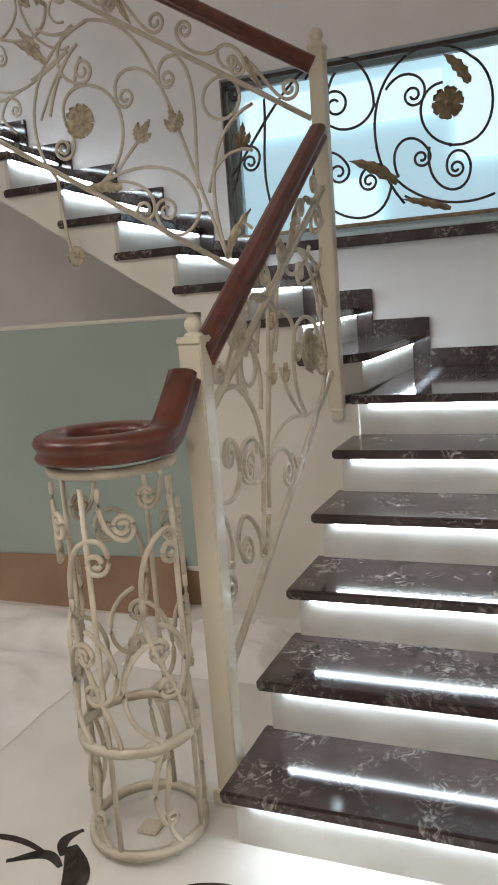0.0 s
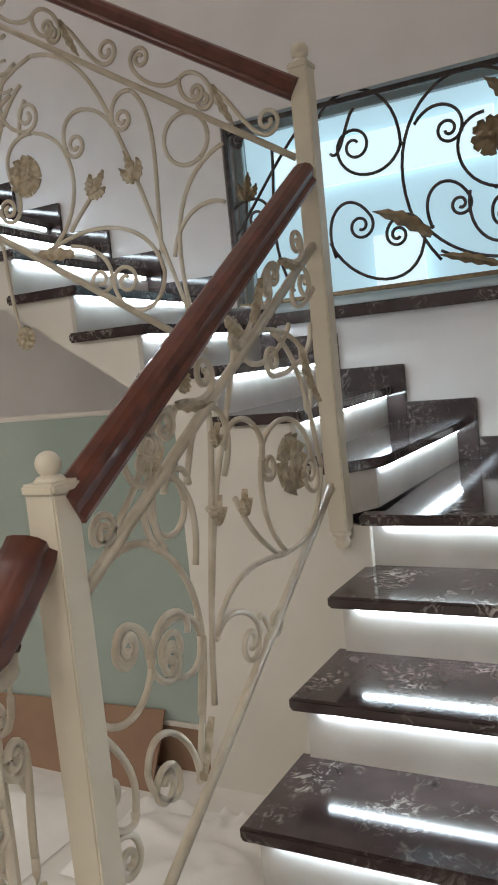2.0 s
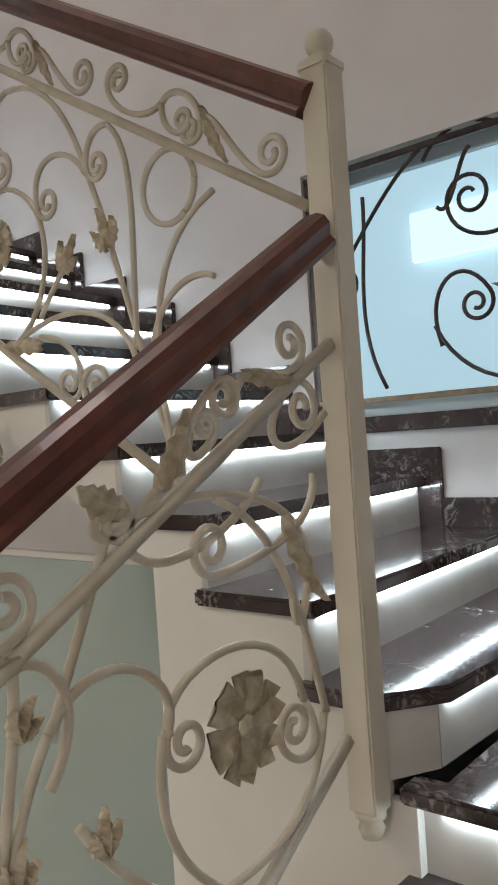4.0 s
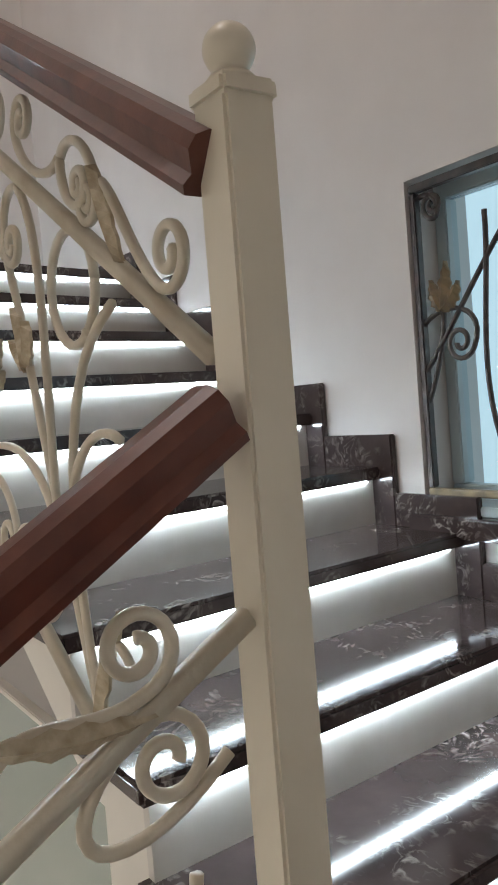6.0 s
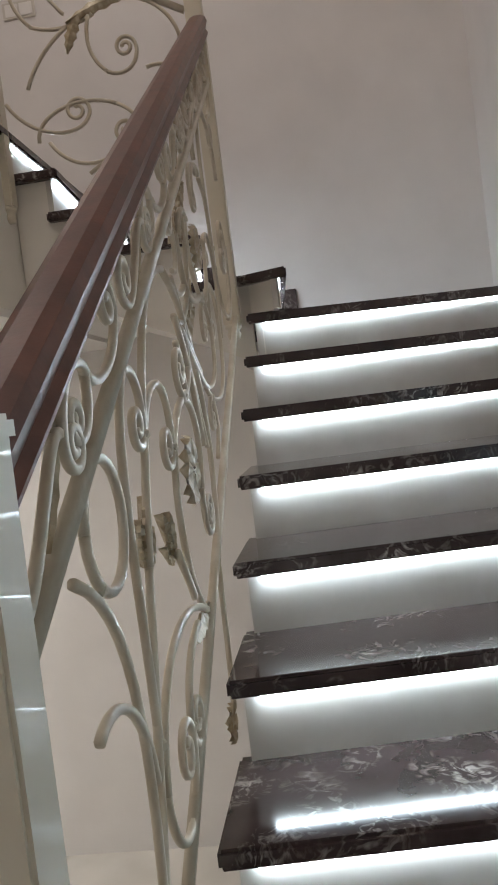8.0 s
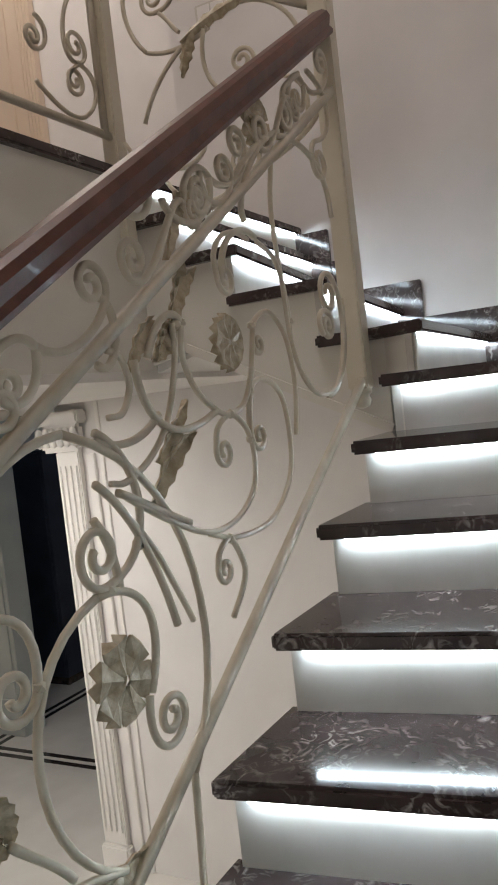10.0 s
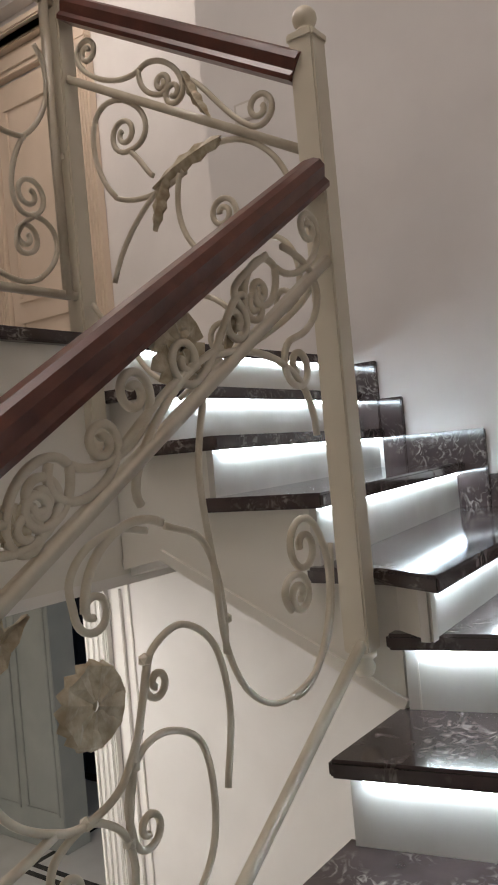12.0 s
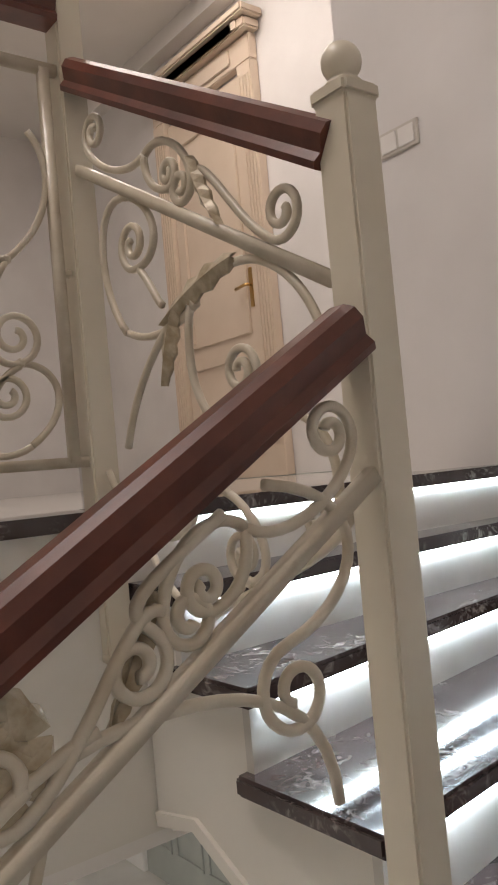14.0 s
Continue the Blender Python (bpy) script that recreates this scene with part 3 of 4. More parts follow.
pane = box("pane", WX0 + 0.046, WX1 - 0.046, YN + 0.132, YN + 0.137, WZ0 + 0.072, WZ1 - 0.047, M_PANE, window)
pane.visible_shadow = False
structure(box("backdrop", -4.5, 4.5, 3.2, 3.25, -0.5, 6.4, M_VIEW), "glowing pale blue panel for the daylight outside", "backdrop")
# Brighter glowing panels, added for the whiter shapes in the window.
glow_patches = tagged(thing("window_glow_patches", "added glowing pale panels outside the window", "facade"), kind="structure")
box("glow_panel", 0.05, 0.62, 3.10, 3.14, 2.35, 3.35, M_VIEW2, glow_patches)
box("glow_panel", -1.6, -0.05, 3.12, 3.16, 2.7, 3.0, M_VIEW2, glow_patches)
box("glow_panel", -0.9, -0.55, 3.11, 3.13, 1.6, 2.3, M_VIEW2, glow_patches)

# forged ornament, panel by panel
p1.ring(-0.971, 1.252, 0.062)
p1.flower(-0.372, 1.246, 0.087)
p1.bar(-0.528, 1.284, -0.484, 1.358, -0.640, 1.465, -0.727, 1.345, r0=0.042, s0=1)
p1.bar(-0.727, 1.345, -0.770, 1.275, -0.798, 1.194, -0.840, 1.017)
p1.bar(-0.528, 1.284, -0.543, 1.377, -0.258, 1.438, -0.208, 1.237)
p1.bar(-0.208, 1.237, -0.141, 1.130, -0.235, 1.119, -0.274, 1.173, r1=0.042, s1=-1)
p1.bar(-0.537, 1.282, -0.566, 1.173, -0.530, 1.084, -0.432, 1.013)
p1.bar(-0.157, 1.201, -0.193, 1.036, -0.310, 1.004, -0.477, 1.016)
p1.bar(-0.477, 1.016, -0.671, 1.053, -0.794, 1.017, -0.837, 0.919)
p1.bar(-0.837, 0.919, -0.801, 0.971, -0.687, 0.954, -0.639, 0.885, r1=0.053, s1=-1)
p1.bar(-0.639, 0.885, -0.617, 0.926, -0.604, 0.887, -0.571, 0.838, r1=0.036, s1=1)
p1.bar(-0.689, 1.214, -0.655, 1.153, -0.608, 1.097, -0.497, 1.028)
p1.lily(-0.653, 1.164, 88, 0.065)
p1.lily(-0.789, 1.172, 76, 0.068)
p1.lily(-0.770, 1.352, 65, 0.056)
p1.bar(-0.769, 1.430, -0.768, 1.285, -0.840, 1.112, -0.876, 0.777)
p1.bar(-1.029, 1.177, -0.970, 1.139, -0.891, 1.055, -0.904, 0.950)
p1.bar(-0.904, 0.950, -0.910, 0.879, -0.919, 0.847, -0.935, 0.781)
p1.bar(-1.163, 1.204, -1.123, 1.217, -1.063, 1.205, -1.024, 1.171)
p1.bar(-1.023, 1.175, -1.100, 1.241, -1.035, 1.336, -0.967, 1.328)
p1.bar(-0.897, 1.286, -0.859, 1.361, -0.864, 1.416, -0.760, 1.439)
p1.bar(-0.760, 1.439, -0.712, 1.443, -0.657, 1.364, -0.729, 1.276)
p1.bar(-0.884, 1.283, -0.895, 1.349, -0.967, 1.328, -0.986, 1.282)
p1.bar(-1.095, 0.975, -1.104, 1.060, -1.170, 1.074, -1.194, 1.033, r1=0.037, s1=1)
p1.bar(-1.095, 0.975, -1.047, 1.084, -0.923, 1.022, -0.956, 0.974)
p1.bar(-1.095, 0.975, -1.112, 0.934, -1.031, 0.873, -1.003, 0.910, r1=0.034, s1=1)
p1.bar(-1.140, 1.376, -1.093, 1.436, -0.978, 1.416, -0.995, 1.377, r1=0.032, s1=-1)
p1.bar(-1.111, 1.377, -1.109, 1.314, -1.041, 1.288, -1.023, 1.341, r1=0.024, s1=1)
p1.bar(-0.093, 1.733, -0.223, 1.626, -0.313, 1.689, -0.195, 1.780, r1=0.048, s1=-1)
p1.bar(-0.141, 1.626, -0.135, 1.506, -0.396, 1.486, -0.418, 1.489, r1=0.042, s1=-1)
p1.bar(-0.622, 1.579, -0.434, 1.651, -0.144, 1.612, -0.175, 1.442)
p1.bar(-0.175, 1.442, -0.190, 1.366, -0.221, 1.344, -0.220, 1.421)
p1.bar(-0.399, 1.605, -0.237, 1.550, -0.191, 1.352, -0.148, 1.199)
p1.bar(-0.613, 1.579, -0.656, 1.477, -0.703, 1.392, -0.721, 1.334)
p1.bar(-0.587, 1.577, -0.566, 1.468, -0.337, 1.555, -0.288, 1.627)
p1.leaf_blade(-0.235, 1.563, -67, 0.198, 0.024, 20)
p1.leaf_blade(-0.520, 1.630, 42, 0.137, 0.025, 40)
p1.leaf_blade(-0.581, 1.610, 171, 0.088, 0.027, -40)
p1.leaf_blade(-1.024, 1.333, 40, 0.052, 0.012, 30)
p1.flower(-0.865, 1.507, 0.028)
p1.clasp(-0.528, 1.284)
p1.clasp(-0.476, 1.019)
p1.clasp(-0.837, 0.919)
p1.clasp(-0.810, 1.212)
p1.clasp(-1.029, 1.177)
p1.clasp(-0.175, 1.442)
p1.clasp(-1.095, 0.975)
p2.bar(-1.287, 2.047, -1.456, 2.223, -1.386, 2.592, -1.051, 2.667)
p2.bar(-1.051, 2.667, -0.850, 2.654, -0.770, 2.467, -0.732, 2.361)
p2.bar(-0.732, 2.361, -0.704, 2.292, -0.681, 2.241, -0.660, 2.167)
p2.bar(-0.660, 2.167, -0.605, 2.005, -0.552, 1.829, -0.480, 1.619)
p2.bar(-1.127, 2.663, -1.240, 2.617, -1.264, 2.449, -1.116, 2.424, r1=0.052, s1=1)
p2.bar(-1.191, 2.227, -1.261, 2.348, -1.188, 2.425, -1.084, 2.414)
p2.bar(-1.084, 2.414, -0.867, 2.364, -0.883, 2.087, -1.067, 1.996)
p2.bar(-0.739, 2.365, -0.799, 2.471, -0.971, 2.476, -0.944, 2.329, r1=0.043, s1=1)
p2.bar(-0.592, 1.930, -0.594, 2.134, -0.545, 2.373, -0.646, 2.455)
p2.bar(-0.646, 2.455, -0.706, 2.479, -0.747, 2.416, -0.732, 2.367, r1=0.037, s1=1)
p2.ring(-0.460, 2.262, 0.082)
p2.bar(-0.480, 1.619, -0.559, 1.902, -0.538, 2.151, -0.325, 2.220)
p2.bar(-1.075, 1.995, -0.854, 2.084, -0.616, 2.042, -0.591, 1.857)
p2.bar(-0.591, 1.857, -0.603, 1.722, -0.763, 1.699, -0.801, 1.829, r1=0.055, s1=-1)
p2.bar(-0.968, 1.998, -0.865, 1.986, -0.798, 1.929, -0.808, 1.862, r1=0.047, s1=-1)
p2.flower(-1.132, 2.269, 0.074)
p2.lily(-0.861, 2.152, 47, 0.103)
p2.lily(-0.667, 2.168, 107, 0.106)
p2.bar(-0.962, 2.047, -0.927, 2.093, -0.895, 2.113, -0.858, 2.152)
p2.leaf_blade(-0.956, 1.971, 173, 0.189, 0.026, 0)
p2.leaf_blade(-0.486, 1.626, 70, 0.229, 0.022, -30)
p2.bar(-1.287, 2.047, -1.279, 1.930, -1.276, 1.824, -1.253, 1.723)
p2.flower(-1.229, 1.701, 0.045)
p2.bar(-1.250, 2.775, -1.255, 2.679, -1.321, 2.606, -1.503, 2.673)
p2.bar(-1.184, 2.226, -1.163, 2.147, -1.215, 2.104, -1.259, 2.134, r1=0.041, s1=-1)
p2.bar(-0.472, 1.624, -0.476, 1.748, -0.419, 1.790, -0.362, 1.737)
p2.bar(-0.339, 2.042, -0.396, 2.073, -0.519, 2.042, -0.546, 1.900)
p2.clasp(-0.732, 2.361)
p2.clasp(-0.944, 2.329)
p2.clasp(-1.116, 2.420)
p2.clasp(-0.592, 1.930)
p2.clasp(-0.807, 1.867)
p2.clasp(-0.413, 2.192)
p2.bar(-1.197, 2.475, -1.214, 2.466, -1.214, 2.466, -1.206, 2.471)
p2.bar(-1.364, 2.478, -1.275, 2.512, -1.218, 2.544, -1.165, 2.563)
p2.bar(-1.587, 2.938, -1.589, 3.033, -1.696, 3.072, -1.756, 3.042)
p2.bar(-2.083, 2.677, -2.199, 2.663, -2.305, 2.883, -2.203, 2.984, r1=0.058, s1=-1)
p2.bar(-2.094, 2.835, -2.048, 2.877, -2.098, 2.911, -2.136, 2.895, r1=0.037, s1=1)
p2.bar(-1.155, 2.767, -1.208, 2.735, -1.238, 2.864, -1.179, 2.876)
p2.bar(-1.309, 2.680, -1.250, 2.633, -1.183, 2.631, -1.127, 2.648)
p2.bar(-1.113, 2.584, -1.193, 2.535, -1.257, 2.420, -1.288, 2.312)
p2.bar(-1.100, 2.531, -1.131, 2.494, -1.142, 2.451, -1.144, 2.416)
p2.bar(-1.407, 2.847, -1.369, 2.879, -1.315, 2.830, -1.291, 2.778)
p2.bar(-1.925, 3.307, -2.025, 3.333, -2.244, 3.336, -2.247, 3.160)
p2.bar(-1.548, 3.146, -1.520, 3.071, -1.645, 3.072, -1.678, 3.154, r1=0.033, s1=-1)
p2.bar(-1.678, 3.154, -1.787, 3.246, -1.880, 3.302, -1.951, 3.322)
p2.bar(-2.176, 3.536, -2.353, 3.519, -2.319, 3.387, -2.189, 3.355, r1=0.054, s1=-1)
p2.bar(-2.116, 3.510, -2.027, 3.455, -1.975, 3.432, -2.016, 3.405, r1=0.038, s1=1)
p2.bar(-1.401, 3.070, -1.417, 3.019, -1.541, 3.024, -1.561, 3.090, r1=0.032, s1=-1)
p2.bar(-1.247, 3.082, -1.243, 3.022, -1.325, 2.995, -1.351, 3.054, r1=0.028, s1=-1)
p2.leaf_blade(-1.407, 2.847, -28, 0.108, 0.022, -30)
p2.leaf_blade(-1.389, 2.851, 127, 0.151, 0.021, 20)
p2.leaf_blade(-1.301, 2.597, 145, 0.151, 0.020, -20)
p2.leaf_blade(-1.324, 3.087, 131, 0.101, 0.020, 20)
p2.leaf_blade(-1.880, 3.302, 36, 0.110, 0.037, -20)
p2.flower(-1.842, 3.319, 0.070)
p2.flower(-1.485, 3.071, 0.030)
p2.bar(-1.715, 3.073, -1.670, 3.113, -1.810, 3.260, -1.878, 3.290)
p2.clasp(-1.413, 2.844)
p3.bar(-0.660, 3.831, -0.763, 3.936, -0.750, 4.131, -0.611, 4.074)
p3.bar(-0.611, 4.074, -0.512, 4.025, -0.523, 3.932, -0.618, 3.941, r1=0.046, s1=-1)
p3.bar(-0.660, 3.831, -0.559, 3.784, -0.464, 3.823, -0.427, 3.838)
p3.bar(-0.697, 3.616, -0.638, 3.765, -0.476, 3.865, -0.340, 3.875)
p3.bar(-0.340, 3.875, -0.229, 3.885, -0.139, 3.797, -0.127, 3.704)
p3.bar(-0.444, 3.837, -0.473, 3.748, -0.454, 3.681, -0.400, 3.632)
p3.bar(-0.400, 3.632, -0.309, 3.587, -0.267, 3.684, -0.293, 3.726, r1=0.037, s1=1)
p3.leaf_blade(-0.306, 3.881, -173, 0.230, 0.024, 20)
p3.leaf_blade(-0.480, 3.840, -122, 0.139, 0.025, 20)
p3.bar(-0.598, 3.935, -0.564, 3.904, -0.549, 3.867, -0.532, 3.856)
p3.bar(-0.786, 3.576, -0.700, 3.425, -0.512, 3.414, -0.484, 3.498, r1=0.047, s1=1)
p3.bar(-0.680, 3.423, -0.687, 3.532, -0.493, 3.576, -0.381, 3.517)
p3.bar(-0.381, 3.517, -0.306, 3.480, -0.271, 3.392, -0.348, 3.379, r1=0.043, s1=-1)
p3.bar(-0.509, 3.287, -0.364, 3.381, -0.156, 3.398, -0.098, 3.498)
p3.bar(-0.259, 3.624, -0.155, 3.656, -0.100, 3.542, -0.149, 3.463, r1=0.029, s1=-1)
p3.bar(-0.642, 3.418, -0.579, 3.305, -0.439, 3.292, -0.364, 3.381)
p3.clasp(-0.432, 3.837)
p3.clasp(-0.348, 3.379)
p4.bar(-2.208, 3.999, -2.323, 4.086, -2.322, 4.217, -2.272, 4.263)
p4.bar(-2.208, 3.999, -2.133, 3.991, -2.096, 4.008, -2.061, 4.042)
p4.bar(-2.208, 3.999, -2.139, 3.900, -2.142, 3.776, -2.221, 3.798, r1=0.052, s1=-1)
p4.bar(-2.221, 3.798, -2.301, 3.799, -2.334, 3.705, -2.229, 3.636)
p4.bar(-2.229, 3.636, -2.156, 3.592, -2.062, 3.651, -2.008, 3.684)
p4.bar(-2.219, 3.792, -2.161, 3.765, -2.140, 3.698, -2.182, 3.694, r1=0.043, s1=-1)
p4.bar(-2.038, 3.885, -2.094, 3.871, -2.085, 3.808, -2.042, 3.785, r1=0.037, s1=1)
p4.bar(-2.117, 4.154, -2.136, 4.146, -2.153, 4.121, -2.139, 4.100, r1=0.029, s1=1)
p4.clasp(-2.221, 3.798)
p4.clasp(-2.335, 3.981)
p4.clasp(-2.208, 3.999)
pw.bar(-0.107, 2.400, -0.106, 2.686, -0.375, 2.744, -0.475, 2.585)
pw.bar(-0.107, 2.400, -0.168, 2.246, -0.388, 2.282, -0.398, 2.419, r1=0.080, s1=-1)
pw.bar(0.032, 1.884, -0.176, 2.145, -0.148, 2.495, 0.071, 2.612)
pw.bar(0.071, 2.612, 0.177, 2.661, 0.298, 2.636, 0.389, 2.557)
pw.bar(0.389, 2.557, 0.547, 2.455, 0.529, 2.106, 0.291, 2.145)
pw.bar(0.291, 2.145, 0.092, 2.190, 0.086, 2.451, 0.250, 2.455)
pw.bar(-0.043, 2.463, 0.044, 2.581, 0.190, 2.503, 0.153, 2.401, r1=0.055, s1=-1)
pw.bar(-0.446, 1.960, -0.514, 2.170, -0.360, 2.278, -0.267, 2.120, r1=0.061, s1=-1)
pw.bar(-0.468, 2.030, -0.373, 1.803, -0.046, 1.739, -0.030, 2.020)
pw.bar(-0.030, 2.020, -0.067, 2.154, -0.207, 2.098, -0.200, 2.019, r1=0.048, s1=1)
pw.bar(0.003, 2.028, -0.064, 2.203, 0.099, 2.276, 0.171, 2.128, r1=0.048, s1=-1)
pw.bar(0.172, 2.152, 0.125, 1.922, 0.370, 1.840, 0.377, 2.034)
pw.bar(0.377, 2.034, 0.365, 2.157, 0.241, 2.129, 0.259, 2.027, r1=0.045, s1=1)
pw.bar(-0.024, 2.032, 0.097, 1.876, 0.321, 1.821, 0.494, 1.884)
pw.bar(0.035, 1.922, 0.122, 1.872, 0.172, 1.860, 0.272, 1.837)
pw.bar(-0.433, 2.421, -0.381, 2.359, -0.347, 2.585, -0.304, 2.590)
pw.leaf_blade(0.000, 1.990, 137, 0.297, 0.036, 30)
pw.leaf_blade(0.381, 2.429, 115, 0.203, 0.034, 30)
pw.leaf_blade(0.272, 1.832, 159, 0.258, 0.025, 10)
pw.flower(0.273, 2.350, 0.082)
pw.lily(-0.874, 2.294, 80, 0.130)
pw.bar(-0.874, 2.294, -0.884, 2.144, -0.959, 2.041, -1.027, 1.880)
pw.bar(-0.943, 2.608, -0.862, 2.633, -0.857, 2.524, -0.903, 2.546, r1=0.035, s1=-1)
pw.bar(-0.718, 2.525, -0.711, 2.309, -0.797, 2.076, -0.667, 1.838)
pw.bar(-0.988, 2.214, -0.925, 2.344, -0.711, 2.309, -0.780, 2.184, r1=0.048, s1=-1)
pw.bar(-1.005, 2.076, -0.808, 2.270, -0.657, 2.540, -0.470, 2.636)
pw.clasp(-0.107, 2.400)
pw.clasp(0.153, 2.401)
pw.clasp(0.279, 2.147)
pw.clasp(0.003, 2.028)
p1.bar(-1.060, 1.197, -1.198, 1.232, -1.311, 1.139, -1.304, 1.014)
p1.bar(-1.304, 1.014, -1.313, 0.883, -1.135, 0.817, -1.090, 0.962)
p1.bar(-1.090, 0.962, -1.071, 1.037, -1.190, 1.100, -1.196, 1.025, r1=0.035, s1=1)
p1.bar(-1.090, 0.962, -1.069, 1.048, -0.897, 1.030, -0.903, 0.941)
p1.bar(-0.903, 0.941, -0.915, 0.829, -1.058, 0.902, -1.057, 0.955, r1=0.042, s1=-1)
p1.bar(-1.060, 1.197, -0.924, 1.126, -0.897, 1.030, -0.896, 0.939)
p1.bar(-0.896, 0.939, -0.904, 0.825, -0.961, 0.721, -0.965, 0.645)
p1.bar(-0.965, 0.645, -0.954, 0.756, -1.122, 0.882, -1.144, 0.752)
p1.bar(-1.144, 0.752, -1.142, 0.680, -1.029, 0.616, -1.039, 0.698, r1=0.047, s1=1)
p1.bar(-1.302, 0.941, -1.253, 0.863, -1.159, 0.794, -1.196, 0.699)
p1.bar(-1.196, 0.699, -1.204, 0.658, -1.298, 0.714, -1.300, 0.769, r1=0.033, s1=-1)
p1.bar(-1.307, 0.624, -1.298, 0.714, -1.198, 0.688, -1.195, 0.629, r1=0.035, s1=-1)
p1.bar(-0.991, 1.336, -0.891, 1.294, -0.857, 1.223, -0.893, 1.105)
p1.bar(-0.991, 1.336, -1.037, 1.308, -1.045, 1.217, -1.003, 1.171)
p1.leaf_blade(-0.965, 0.645, 59, 0.133, 0.023, 10)
p1.clasp(-1.090, 0.962)
p1.clasp(-0.896, 0.939)
p1.clasp(-0.965, 0.645)
p1.clasp(-1.196, 0.699)
p1.clasp(-1.007, 1.172)
p2.path([(-1.892, 3.252), (-1.859, 3.114), (-1.877, 2.945), (-1.891, 2.818), (-1.943, 2.727), (-2.037, 2.681), (-2.160, 2.705), (-2.235, 2.791), (-2.259, 2.939)])
p2.path([(-1.861, 2.595), (-1.885, 2.716), (-1.859, 2.828), (-1.783, 2.880), (-1.714, 2.860), (-1.693, 2.821)], r1=0.026, s1=-1)
p2.path([(-1.429, 2.444), (-1.529, 2.418), (-1.681, 2.423), (-1.794, 2.491), (-1.826, 2.581), (-1.807, 2.686), (-1.733, 2.730), (-1.668, 2.718), (-1.638, 2.659), (-1.642, 2.608)], r1=0.032, s1=-1)
p2.path([(-1.699, 2.851), (-1.676, 2.773), (-1.652, 2.706), (-1.634, 2.620), (-1.638, 2.559), (-1.614, 2.497), (-1.528, 2.452), (-1.416, 2.450), (-1.293, 2.497), (-1.186, 2.552)])
p2.path([(-1.409, 2.837), (-1.405, 2.774), (-1.441, 2.714), (-1.506, 2.674), (-1.559, 2.664), (-1.626, 2.687), (-1.673, 2.753)])
p2.path([(-1.637, 2.599), (-1.612, 2.636), (-1.559, 2.663), (-1.503, 2.641), (-1.488, 2.604)], r1=0.032, s1=-1)
p2.path([(-1.478, 2.270), (-1.530, 2.319), (-1.543, 2.360), (-1.500, 2.421), (-1.455, 2.404), (-1.443, 2.378)], r1=0.028, s1=-1)
p2.path([(-1.384, 2.841), (-1.376, 2.763), (-1.331, 2.666), (-1.268, 2.608), (-1.195, 2.577), (-1.153, 2.579)])
p2.path([(-1.722, 3.034), (-1.664, 3.043), (-1.601, 3.025), (-1.565, 2.985), (-1.569, 2.937)], r1=0.034, s1=-1)
p2.path([(-1.184, 2.791), (-1.218, 2.780), (-1.234, 2.732), (-1.207, 2.689), (-1.168, 2.683)])
p2.path([(-1.166, 2.539), (-1.243, 2.459), (-1.310, 2.355), (-1.339, 2.305)])
p2.path([(-1.765, 3.036), (-1.851, 3.002), (-1.888, 2.910), (-1.889, 2.807)])
p2.clasp(-1.559, 2.664)
p2.clasp(-1.695, 2.847)
p2.clasp(-1.654, 2.706)
p2.clasp(-1.633, 2.606)
p2.clasp(-1.500, 2.421)
p2.clasp(-1.896, 2.864)
p2.clasp(-1.396, 2.839)
p2.leaf_blade(-1.275, 2.530, 131, 0.192, 0.024, 30)
p2.leaf_blade(-1.397, 2.843, 117, 0.148, 0.024, -10)
p2.leaf_blade(-1.390, 2.840, -56, 0.093, 0.022, 20)
p2.leaf_blade(-1.337, 2.848, -32, 0.132, 0.020, -30)
p2.flower(-1.594, 2.810, 0.062, 8)


# ---------- the volute and drum at the foot of the stair ----------
DC, DR = Vector((-0.238, -1.49, 0)), 0.160
volute = thing("volute_railing", "cream iron drum baluster under a mahogany volute handrail", "railing", "stair railings")


def on_drum(a, b):
    t = a / DR
    return DC + Vector((math.cos(t) * DR, math.sin(t) * DR, b))


pts = [(-0.076, -1.325, 1.245), (-0.076, -1.36, 1.205), (-0.076, -1.40, 1.165), (-0.075, -1.44, 1.130), (-0.074, -1.47, 1.108)]
for k in range(26):
    t = radians(-8 - k * 12.2)
    rr = DR + 0.006 - 0.0012 * k
    pts.append((DC.x + rr * math.cos(t), DC.y + rr * math.sin(t), 1.094 - 0.0006 * k))
sweep("handrail", pts, [(a * 1.3, b) for a, b in RAIL], M_WOOD, volute, label="polished mahogany volute")


class Drum(Panel):
    def line(self, name, p, section=BAR, material=None, taper=None):
        return sweep(name, p, section, material or self.iron, self.t, up=Vector((0, 0, 1)), taper=taper)


